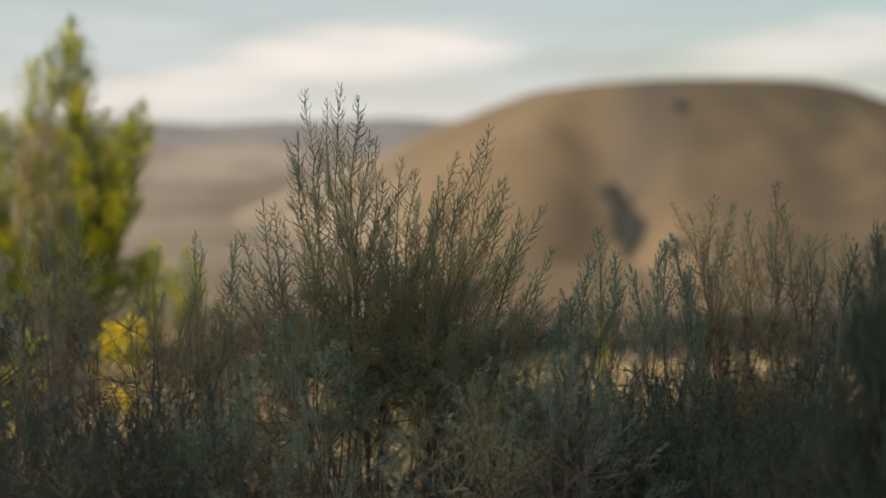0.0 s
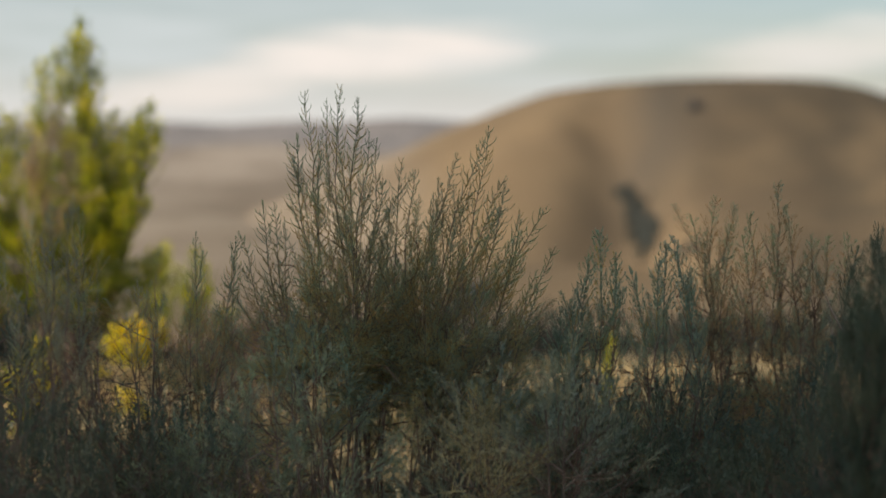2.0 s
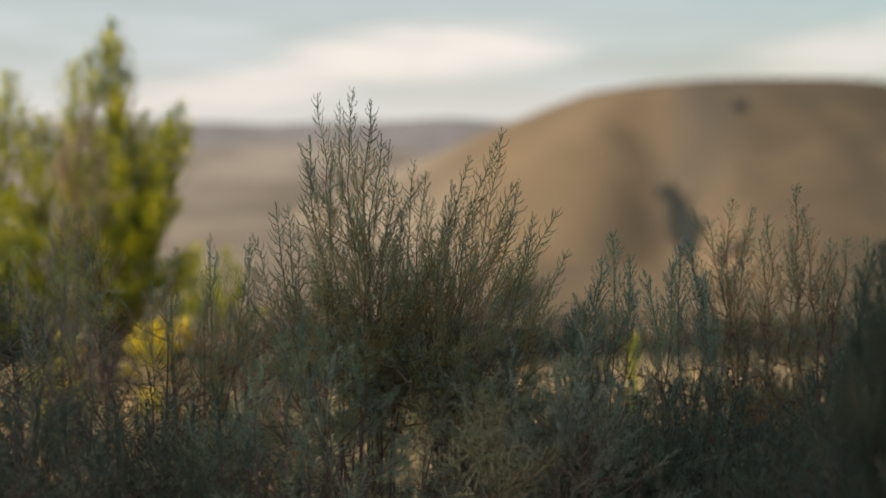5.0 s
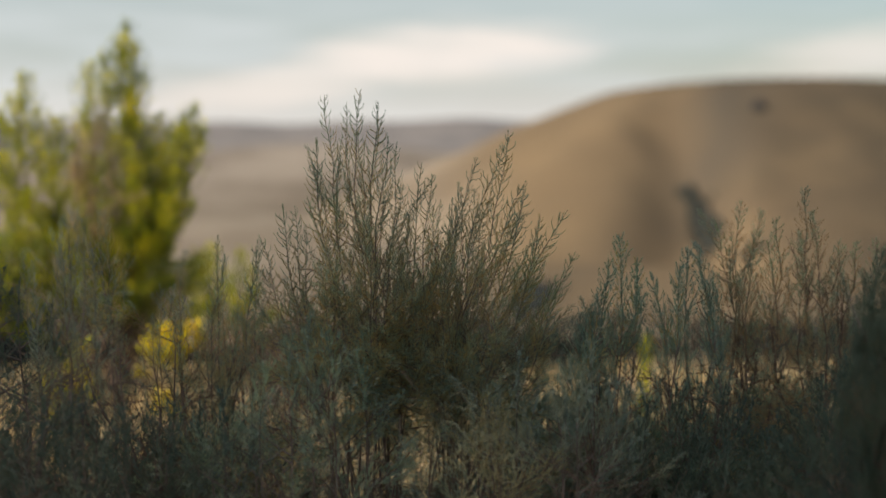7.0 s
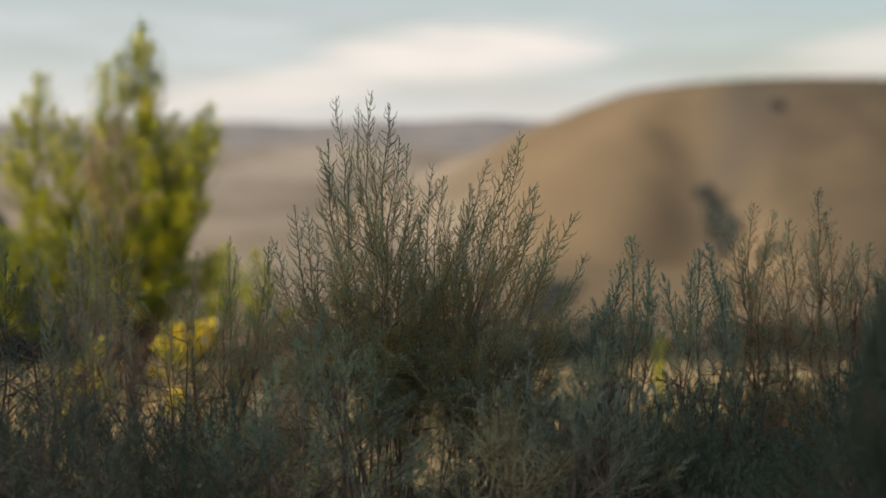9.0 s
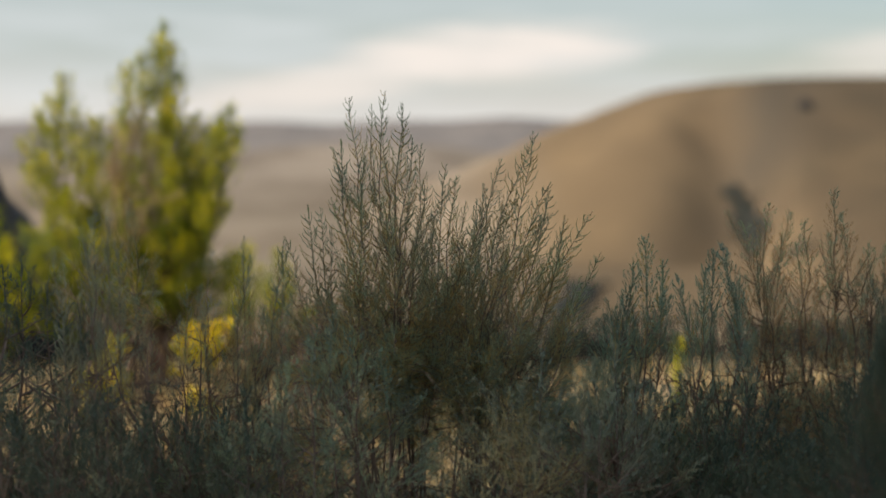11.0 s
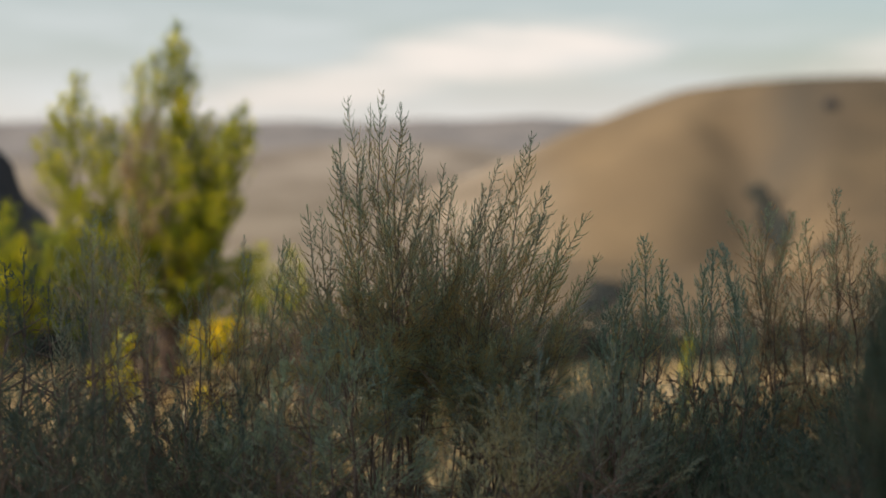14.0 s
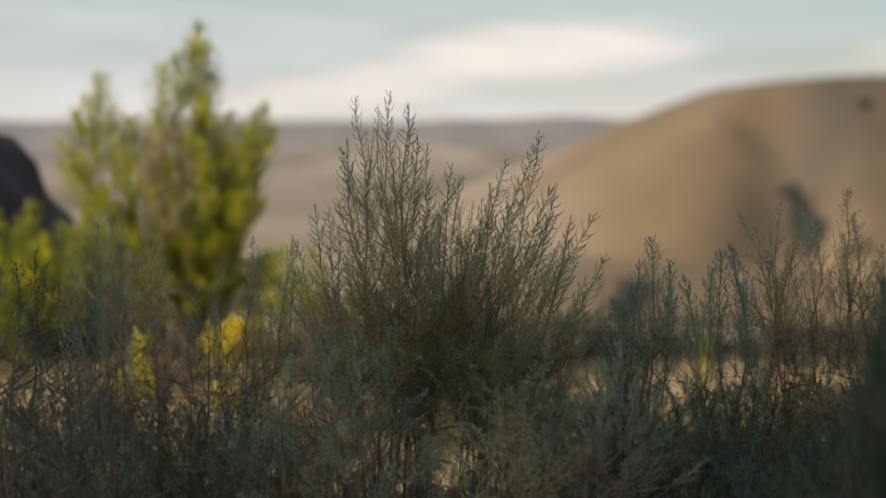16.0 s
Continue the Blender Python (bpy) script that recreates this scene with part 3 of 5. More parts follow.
def fan_limb(rng, base, fork, tip, tops, inner, gap, spread, thick, dead, lo, big, small, top_size, rise, crown, bow):
    """A limb that climbs from the foot to a fork and fans out to its tip, with spikes all along it."""
    wood, fresh, old, dry = Pile(), Pile(), Pile(), Pile()
    span = tip - fork
    lower = curve(base, base * 0.5 + fork * 0.5 + rng.normal(0, 0.02, 3), fork, 7)
    upper = curve(fork, fork + span * np.array([bow, bow, 0.45]) + rng.normal(0, 0.014, 3), tip, 12)
    line = np.concatenate([lower, upper[1:]])
    crook = np.cumsum(rng.normal(0, 0.0035, line.shape), 0)
    line = line + crook - np.linspace(0, 1, len(line))[:, None] * crook[-1]
    run = np.concatenate([[0], np.cumsum(np.linalg.norm(np.diff(line, axis=0), axis=1))])
    own = rng.randint(len(tops))
    size = top_size * rng.uniform(0.85, 1.15)
    tall = tops[own][0][0][:, 2].max() * size
    end = max(0.35 * run[-1], run[-1] - tall)
    mark = np.linspace(0, end, 18)
    stem = np.stack([np.interp(mark, run, line[:, i]) for i in range(3)], 1)
    wood.add(*tubes(stem[None], (thick * (1 - 0.78 * np.linspace(0, 1, 18) ** 0.8))[None], 5))

    def put(where, way, kind, which, scale):
        spin = rng.uniform(0, 6.28)
        for pile, (v, f) in zip((wood, fresh, old), kind[which]):
            if len(v):
                pile.add(turned(v, way, spin, scale) + where, f)

    put(stem[-1], line[-1] - stem[-1], tops, own, size)
    count = max(1, int(end * (1 - lo) / gap))
    turn = rng.uniform(0, 6.28)
    for i in range(count):
        t = lo + (1 - lo) * (i + rng.uniform(0.1, 0.9)) / count
        j = t * 17
        j0 = min(int(j), 16)
        at = stem[j0] + (stem[j0 + 1] - stem[j0]) * (j - j0)
        tan = unit(stem[j0 + 1] - stem[j0])
        a, b = sideways(tan)
        turn += 2.4 + rng.normal(0, 0.4)
        out = a * math.cos(turn) + b * math.sin(turn)
        kind = tops if t > crown else inner
        tilt = radians(spread * (0.42 if t > crown else 1.0) + rng.normal(0, 9))
        way = unit(tan * math.cos(tilt) + out * math.sin(tilt) + rng.normal(0, 0.12, 3) + np.array([0, 0, rise + (0.3 if t > crown else 0)]))
        scale = (big + (small - big) * (t - lo) / (1 - lo)) * rng.uniform(0.7, 1.2) * (0.72 if t > crown else 1.0)
        low = unit(tan * 0.5 + out)
        hop = 0.10 * scale * rng.uniform(0.3, 1.0)
        shoot = curve(at, at + low * hop * 0.6, at + low * hop * 0.5 + way * hop * 0.6, 4)
        wood.add(*tubes(shoot[None], (thick * 0.28 * (1 - 0.5 * np.linspace(0, 1, 4)))[None], 3))
        put(shoot[-1], way, kind, rng.randint(len(kind)), scale)
    bare_twigs(rng, stem, dead, dry, lo=0.3)
    return wood.data(), fresh.data(), old.data(), dry.data()


def fan_shrub(name, label, category, base, forks, tips, tops, inner, seed, gap=0.04, spread=38, thick=0.005, dead=6, lo=0.45,
              big=1.0, small=0.5, top_size=1.0, mats=None, group="", scatter=0.012, rise=0.14, loose=0.0, reach=0.7, crown=0.66, bow=0.62):
    """A shrub whose limbs meet at a few forks: an empty at its foot, a limb for each tip with its leaves and bare twigs."""
    fresh_mat, old_mat, wood_mat, twig_mat = mats or (SAGE, OLIVE, BARK, TWIG)
    rng = np.random.RandomState(seed)
    foot = new(name)
    foot.empty_display_size = 0.1
    foot.location = base
    tagged(foot, label, category, group)
    base = np.array(base, float)
    forks = np.array(forks, float) - base
    for tip in tips:
        rel = np.array(tip, float) - base
        near = forks[np.argmin(np.linalg.norm((forks - rel) * np.array([1, 1, 0.3]), axis=1))]
        own = np.array([rel[0], rel[1], near[2]]) * np.array([reach, reach, 1])
        near = near + (own - near) * np.array([loose, loose, 0]) + rng.normal(0, scatter, 3) * np.array([1, 1, 3])
        start = np.array([rng.normal(0, scatter * 2), rng.normal(0, scatter * 2), -0.02])
        wood, fresh, old, dry = fan_limb(rng, start, near, rel, tops, inner, gap, spread, thick, dead, lo, big, small, top_size, rise, crown, bow)
        branch = part("branch", wood, wood_mat, foot)
        tagged(part("foliage", fresh, fresh_mat, branch), kind="stuff")
        if len(old[0]):
            tagged(part("dry_foliage", old, old_mat, branch), kind="stuff")
        if len(dry[0]):
            tagged(part("dead_twig", dry, twig_mat, branch), kind="stuff")
    return foot


# ---- ground: plateau, valley, flat-topped hill, far range ----
def smooth(x, a, b):
    t = np.clip((x - a) / (b - a), 0, 1)
    return t * t * (3 - 2 * t)


def waves(x, y, seed, scale):
    """Cheap smooth noise from sines."""
    r = np.random.RandomState(seed)
    h = np.zeros_like(x)
    for i in range(7):
        a = r.uniform(0, 6.28)
        k = (0.6 + 0.45 * i) / scale
        h += np.sin((x * math.cos(a) + y * math.sin(a)) * k + r.uniform(0, 6.28)) / (1 + 0.6 * i)
    return h / 3


def gully(x, y, x0, y0, x1, y1, wide, deep, left=None):
    dx, dy = x1 - x0, y1 - y0
    L = math.hypot(dx, dy)
    s = ((x - x0) * dx + (y - y0) * dy) / L
    q = ((x - x0) * -dy + (y - y0) * dx) / L
    w = np.where(q < 0, left or wide, wide)
    return -deep * np.exp(-(q / w) ** 2) * smooth(s, -0.25 * L, 0.25 * L) * (1 - smooth(s, 0.85 * L, 1.3 * L))


def height(x, y):
    r = np.hypot(x, y)
    ang = np.degrees(np.arctan2(x, y))
    near = 0.03 * waves(x, y, 3, 0.7) + 0.09 * waves(x, y, 4, 3.0)
    # the plateau's brow, then the valley
    brow = 6.4 + 0.5 * np.sin(x * 0.9) + 0.3 * np.sin(x * 2.3 + 1)
    past = np.clip(y - brow, 0, None)
    fall = 0.24 * past * past / (past + 1.5)
    fall = 50 * (1 - np.exp(-fall / 50 - (fall / 50) ** 2))
    ahead = smooth(y, 2, 6)
    h = near - fall * ahead + waves(x, y, 5, 60) * 2.0 * smooth(r, 60, 200)
    # flat-topped hill
    ex, ey = (x - 125) / 52, (y - 530) / 92
    e = np.sqrt(ex * ex + ey * ey) + 1e-6
    d = (e - 1) * np.hypot(x - 125, y - 530) / e
    d = d + 5 * waves(x, y, 6, 26)
    dd = np.clip(d + 15, 0, None)
    drop = np.where(dd < 34, dd * dd / 162, 34 * 34 / 162 + (dd - 34) * 0.42)
    hill = 18.6 - drop + 1.2 * waves(x, y, 8, 9) * smooth(d, -20, 20)
    hill = hill + gully(x, y, 79, 462, 69, 335, 9, 9, 14) + gully(x, y, 82, 388, 74, 342, 4.5, 5, 7) + gully(x, y, 150, 430, 118, 320, 14, 2.5) + gully(x, y, 76, 390, 16, 276, 10, 8, 20)
    h = np.maximum(h, hill) + 1.5 * np.exp(-((h - hill) / 6) ** 2) * smooth(r, 60, 160)
    # lower spurs to the left of it and the far range
    slope = -54 + 30 * smooth(r, 380, 1000) + 7 * waves(x, y, 12, 55) * smooth(r, 330, 480)
    h = np.where(y > 200, np.maximum(h, slope), h)
    spur = -34 + 25 * np.exp(-(((x + 60) / 170) ** 2 + ((y - 820) / 170) ** 2)) + 12 * np.exp(-(((x + 260) / 150) ** 2 + ((y - 640) / 140) ** 2)) + 4 * waves(x, y, 9, 70)
    h = np.where(y > 200, np.maximum(h, spur), h)
    rng_h = -40 + (56 + 3.0 * np.sin(ang * 0.45 + 1.0) + 1.6 * np.sin(ang * 1.3) + 5 * waves(x, y, 10, 260)) * smooth(r, 1100, 2300)
    h = np.where((y > 200), np.maximum(h, rng_h), h)
    # behind: an unseen steep bank to the left and back, added to shade the near brush
    u = -(x * 0.925 + y * 0.38)
    q = -0.38 * x + 0.925 * y
    bank = 8.4 * smooth(u, 6.0, 11.0) * (1 - smooth(q, 2.5, 3.4)) * smooth(q, -1.6, -0.4) * (1 - 0.5 * smooth(u, 60, 200))
    back = 9 * smooth(-y, 20, 300)
    return h + bank + back * (1 - ahead)


def build_ground():
    view = np.radians(np.concatenate([np.linspace(-24, 24, 210), np.linspace(24, 336, 130)[1:-1]]))
    radii = np.concatenate([np.linspace(0.15, 14, 70), np.geomspace(14.2, 250, 50)[1:], np.geomspace(252, 640, 110), np.geomspace(650, 4600, 60)])
    A, R = np.meshgrid(view, radii)
    x, y = R * np.sin(A), R * np.cos(A)
    z = height(x, y)
    n, k = len(radii), len(view)
    v = np.stack([x, y, z], -1).reshape(-1, 3)
    idx = np.arange(n * k).reshape(n, k)
    p, q = idx[:-1], idx[1:]
    p2, q2 = np.roll(p, -1, 1), np.roll(q, -1, 1)
    f = np.concatenate([np.stack([p, q, q2], -1).reshape(-1, 3), np.stack([p, q2, p2], -1).reshape(-1, 3)])
    c = len(v)
    v = np.concatenate([v, [[0, 0, float(height(np.array([0.0]), np.array([0.01]))[0])]]])
    f = np.concatenate([f, np.stack([np.full(k, c), idx[0], np.roll(idx[0], -1)], -1)])
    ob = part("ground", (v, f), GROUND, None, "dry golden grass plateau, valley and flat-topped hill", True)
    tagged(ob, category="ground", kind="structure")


build_ground()


def rest(x, y):
    return float(height(np.array([float(x)]), np.array([float(y)]))[0])

# ---- shrubs ----
LACE = plume_set(16, 10, length=0.19, width=0.085, twigs=25, leaf=0.0130, leaf_wide=0.0022, per_twig=10, rise=46, taper=0.55, thread=True, age=0.8)
RUST = spray_set(13, 8, length=0.17, width=0.045, twigs=26, leaf=0.007, leaf_wide=0.0019, per_twig=6, rise=58, bare=0.1, taper=0.7)
SPIKES = spire_set(21, 16, length=0.19, width=0.042, twigs=40, leaflets=5, leaf=0.0062, wide=0.0015, rise=50, taper=0.62, blade=0.0007, dry=0.46, thread=True)
SPRIG = sprig_set(22, 14, length=0.15, width=0.038, twigs=26, leaflets=4, leaf=0.0068, wide=0.0015, rise=56, taper=0.6, dry=0.5, blade=0.0006, thread=True, plain=True)
TEAL_SPIKES = spire_set(23, 12, length=0.15, width=0.055, twigs=36, leaflets=7, leaf=0.0085, wide=0.0022, rise=42, taper=0.65, blade=0.0006, dry=0.12, thread=True, plain=True)
RUST_SPIKES = spire_set(24, 12, length=0.13, width=0.042, twigs=30, leaflets=7, leaf=0.0060, wide=0.0018, rise=54, taper=0.6, dry=0.55, blade=0.0005, thread=True, plain=True)
DARK_TUFT = spire_set(27, 14, length=0.12, width=0.045, twigs=13, leaflets=7, leaf=0.0115, wide=0.0027, rise=48, taper=0.55, dry=0.35, blade=0.0006, thread=True, plain=True)
GREEN_TOPS = plume_set(25, 12, length=0.24, width=0.135, twigs=40, leaf=0.026, leaf_wide=0.0055, per_twig=9, rise=38, taper=0.42, thread=True, reach=0.98)
GREEN_INNER = plume_set(26, 12, length=0.22, width=0.11, twigs=32, leaf=0.028, leaf_wide=0.006, per_twig=9, rise=46, taper=0.42, thread=True, reach=0.98, age=0.6)
FLOWER_HEAD = plume_set(28, 8, length=0.04, width=0.045, twigs=16, leaf=0.012, leaf_wide=0.008, per_twig=7, rise=60, taper=0.3)
TEAL = (TEAL_LEAF, OLIVE, BARK, TWIG)
GREEN = (LIME, LEAF_GREEN, TWIG, STRAW)
HUSKS = (SAGE, RUSTY, TWIG, TWIG)
GOLD = (PETAL, LIME, STRAW, STRAW)
GOLD_GREEN = (LIME, PETAL, STRAW, STRAW)

SHADY = (SHADED_SAGE, SHADED_OLIVE, BARK, TWIG)
SOFT = (SAGE, SHADED_SAGE, BARK, TWIG)
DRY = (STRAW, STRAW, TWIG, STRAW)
# darkest leaf set, with deep shade put into its colour
DEEP_SHADE = (DEEP_SHADE_SAGE, SHADED_GREEN, BARK, TWIG)
WITHERED = (BROWN_HUSK, BROWN_HUSK, TWIG, TWIG)
BROW_SHADE = (BROW_SHADE_LEAF, BROW_SHADE_LEAF, BARK, TWIG)
PALE = (MOSS, OLIVE, TWIG, VINE)
fan_shrub("sagebrush", "tall grey-green sagebrush with feathery upright sprays", "shrub", (-0.10, 2.42, rest(-0.10, 2.42)),
          [(-0.125, 2.42, 0.56), (-0.17, 2.40, 0.44), (-0.09, 2.44, 0.62)],
          [(-0.199, 2.42, 1.075), (-0.227, 2.40, 0.995), (-0.146, 2.40, 1.083), (-0.100, 2.43, 1.063), (-0.086, 2.38, 1.00), (-0.066, 2.45, 0.985), (-0.043, 2.42, 0.953),
           (-0.137, 2.46, 1.01), (-0.178, 2.37, 0.966), (-0.016, 2.30, 0.934), (-0.061, 2.36, 0.908), (-0.291, 2.45, 0.876), (-0.267, 2.48, 0.871), (-0.315, 2.44, 0.822),
           (-0.128, 2.33, 0.909), (-0.108, 2.30, 0.863), (-0.21, 2.34, 0.90), (-0.16, 2.50, 0.93), (-0.24, 2.50, 0.84), (-0.03, 2.47, 0.86), (-0.19, 2.30, 0.80), (-0.33, 2.46, 0.74), (-0.06, 2.30, 0.80), (-0.02, 2.38, 0.78)],
          SPIKES, SPRIG, 51, gap=0.030, spread=60, thick=0.0034, dead=4, lo=0.66, big=0.85, small=0.75, rise=0.04, crown=0.76, group="sagebrush", scatter=0.025, loose=0.35, reach=0.75)
fan_shrub("sagebrush", "grey-green sagebrush with tan inner leaves and a leaning crown", "shrub", (0.00, 2.44, rest(0.00, 2.44)),
          [(-0.03, 2.42, 0.54), (0.02, 2.44, 0.46), (-0.01, 2.44, 0.64)],
          [(0.133, 2.42, 1.01), (0.115, 2.45, 0.99), (0.085, 2.40, 0.955), (0.057, 2.46, 0.901), (0.027, 2.38, 0.887), (0.156, 2.43, 0.916), (0.176, 2.40, 0.901),
           (0.200, 2.46, 0.857), (0.226, 2.42, 0.872), (0.200, 2.36, 0.838), (0.238, 2.44, 0.802), (0.001, 2.48, 0.831), (0.127, 2.34, 0.879), (0.064, 2.32, 0.841),
           (0.161, 2.33, 0.821), (0.219, 2.40, 0.755), (0.10, 2.50, 0.90), (0.16, 2.50, 0.86), (0.03, 2.30, 0.78), (0.22, 2.34, 0.74), (0.02, 2.42, 0.80), (-0.03, 2.36, 0.80), (0.12, 2.32, 0.74)],
          SPIKES, SPRIG, 52, gap=0.030, spread=60, thick=0.0034, dead=4, lo=0.66, big=0.85, small=0.75, rise=0.04, crown=0.76, group="sagebrush", scatter=0.025, loose=0.35, reach=0.75)
fan_shrub("sagebrush", "blue-green sagebrush with thick upright sprays", "shrub", (0.40, 2.45, rest(0.40, 2.45)),
          [(0.35, 2.44, 0.50), (0.45, 2.45, 0.50)],
          [(0.333, 2.44, 0.826), (0.309, 2.40, 0.780), (0.366, 2.46, 0.779), (0.395, 2.42, 0.754), (0.455, 2.44, 0.799), (0.480, 2.47, 0.800), (0.431, 2.40, 0.774),
           (0.484, 2.44, 0.749), (0.298, 2.42, 0.732), (0.282, 2.45, 0.698), (0.247, 2.42, 0.671), (0.35, 2.40, 0.72)],
          TEAL_SPIKES, TEAL_SPIKES, 2, gap=0.020, spread=54, thick=0.0045, dead=18, lo=0.34, big=0.8, small=0.5, mats=TEAL, group="sagebrush", scatter=0.02, loose=0.7, reach=0.9)
fan_shrub("sagebrush", "rusty brown sagebrush gone to seed", "shrub", (0.69, 2.62, rest(0.69, 2.62)),
          [(0.60, 2.62, 0.56), (0.68, 2.62, 0.52), (0.75, 2.62, 0.54)],
          [(0.533, 2.60, 0.842), (0.584, 2.62, 0.874), (0.637, 2.66, 0.860), (0.671, 2.60, 0.844), (0.718, 2.62, 0.905), (0.728, 2.58, 0.859), (0.784, 2.62, 0.796),
           (0.825, 2.60, 0.792), (0.630, 2.55, 0.802), (0.556, 2.60, 0.787), (0.723, 2.70, 0.813), (0.86, 2.64, 0.80), (0.60, 2.58, 0.74), (0.70, 2.58, 0.75), (0.79, 2.66, 0.74)],
          RUST_SPIKES, RUST_SPIKES, 3, gap=0.022, spread=60, thick=0.0045, dead=14, lo=0.34, big=0.95, small=0.65, top_size=1.0, mats=HUSKS, group="sagebrush", scatter=0.03, loose=0.6, reach=0.85)
shrub("sagebrush", "dark green sagebrush beside the rusty one", "shrub", (0.83, 2.30, rest(0.83, 2.30)),
      [(0.77, 2.35, 0.80), (0.77, 2.25, 0.84), (0.80, 2.22, 0.82), (0.86, 2.28, 0.79), (0.78, 2.23, 0.76), (0.88, 2.21, 0.78)],
      TEAL_SPIKES, 4, mats=DEEP_SHADE, sides_count=8, group="sagebrush")
fan_shrub("sagebrush", "dark green sagebrush with dense upright sprays", "shrub", (0.648, 1.84, rest(0.65, 1.84)),
          [(0.614, 1.84, 0.42), (0.671, 1.84, 0.42)],
          [(0.633, 1.84, 0.868), (0.609, 1.82, 0.854), (0.605, 1.86, 0.822), (0.650, 1.84, 0.878), (0.582, 1.84, 0.786), (0.682, 1.86, 0.88), (0.689, 1.82, 0.888), (0.615, 1.79, 0.827), (0.568, 1.84, 0.738), (0.645, 1.80, 0.797), (0.588, 1.79, 0.759)],
          TEAL_SPIKES, DARK_TUFT, 5, gap=0.017, spread=42, thick=0.004, dead=4, lo=0.3, big=1.0, small=0.7, mats=DEEP_SHADE, group="sagebrush", loose=0.7, reach=0.9)
fan_shrub("sagebrush", "grey-blue sagebrush with one tall soft spray", "shrub", (-0.56, 2.12, rest(-0.56, 2.12)),
          [(-0.55, 2.12, 0.42), (-0.59, 2.12, 0.40)],
          [(-0.565, 2.12, 0.895), (-0.545, 2.10, 0.885), (-0.585, 2.14, 0.85), (-0.53, 2.12, 0.835), (-0.62, 2.14, 0.76)],
          SPIKES, DARK_TUFT, 60, gap=0.04, spread=44, thick=0.0035, dead=6, lo=0.4, big=0.8, small=0.5, mats=SHADY, group="sagebrush", loose=0.7, reach=0.9)
fan_shrub("sagebrush", "half-bare sagebrush with dark crooked leaning stems", "shrub", (-0.40, 2.42, rest(-0.40, 2.42)),
          [(-0.44, 2.42, 0.30), (-0.48, 2.42, 0.34)],
          [(-0.72, 2.40, 0.66), (-0.66, 2.42, 0.71), (-0.58, 2.44, 0.69), (-0.51, 2.42, 0.67), (-0.79, 2.43, 0.60), (-0.46, 2.40, 0.72), (-0.62, 2.40, 0.60)],
          RUST_SPIKES, DARK_TUFT, 62, gap=0.06, spread=60, thick=0.0055, dead=22, lo=0.55, big=0.6, small=0.45, top_size=0.7, mats=SHADY, group="sagebrush")
fan_shrub("sagebrush", "small grey-green sagebrush with a few thin spikes", "shrub", (-0.41, 2.49, rest(-0.41, 2.49)),
          [(-0.40, 2.49, 0.44), (-0.46, 2.48, 0.42)],
          [(-0.396, 2.50, 0.818), (-0.40, 2.48, 0.79), (-0.333, 2.50, 0.81), (-0.502, 2.45, 0.733), (-0.419, 2.50, 0.706), (-0.472, 2.45, 0.70), (-0.36, 2.46, 0.70)],
          SPIKES, SPRIG, 61, gap=0.034, spread=50, thick=0.0035, dead=14, lo=0.4, big=0.8, small=0.5, group="sagebrush", loose=0.6, reach=0.8)
shrub("sagebrush", "grey-blue sagebrush with dark crooked stems", "shrub", (-0.60, 2.70, rest(-0.60, 2.70)),
      [(-0.67, 2.70, 0.88), (-0.71, 2.75, 0.86), (-0.64, 2.65, 0.86), (-0.77, 2.70, 0.82), (-0.82, 2.70, 0.78), (-0.61, 2.70, 0.74), (-0.77, 2.80, 0.84)],
      SPIKES, 6, dead=24, lo=0.75, sides_count=2, tip_size=0.8, thick=0.005, group="sagebrush")
shrub("sagebrush", "thin brown sagebrush with mostly bare twigs", "shrub", (-0.31, 2.62, rest(-0.31, 2.62)),
      [(-0.49, 2.65, 0.78), (-0.50, 2.58, 0.70), (-0.41, 2.55, 0.69), (-0.56, 2.65, 0.65), (-0.38, 2.53, 0.67)],
      RUST_SPIKES, 7, mats=HUSKS, dead=26, sides_count=2, lo=0.75, tip_size=0.6, thick=0.005, group="sagebrush")
shrub("sagebrush", "thin grey sagebrush with bare lower twigs", "shrub", (-0.32, 2.60, rest(-0.32, 2.60)),
      [(-0.33, 2.60, 0.79), (-0.37, 2.55, 0.66), (-0.27, 2.60, 0.70), (-0.30, 2.50, 0.64)],
      SPIKES, 8, dead=22, sides_count=4, lo=0.6, thick=0.005, group="sagebrush")
shrub("sagebrush", "grey-green sagebrush with short dense sprays", "shrub", (-0.84, 2.50, rest(-0.84, 2.50)),
      [(-0.89, 2.49, 0.81), (-0.83, 2.47, 0.77), (-0.75, 2.43, 0.74), (-0.83, 2.57, 0.66), (-0.71, 2.40, 0.68), (-0.82, 2.50, 0.79), (-0.73, 2.58, 0.68)],
      DARK_TUFT, 9, mats=DEEP_SHADE, lo=0.4, sides_count=11, inner=DARK_TUFT, group="sagebrush")
shrub("sagebrush", "low dense grey-green sagebrush with soft leafy sprays", "shrub", (-0.18, 2.15, rest(-0.18, 2.15)),
      [(-0.21, 2.23, 0.71), (-0.16, 2.19, 0.69), (-0.24, 2.20, 0.68), (-0.14, 2.23, 0.65), (-0.26, 2.10, 0.66)],
      DARK_TUFT, 20, mats=SOFT, sides_count=11, reach=0.24, thick=0.005, dead=18, lo=0.25, inner=DARK_TUFT, group="sagebrush")
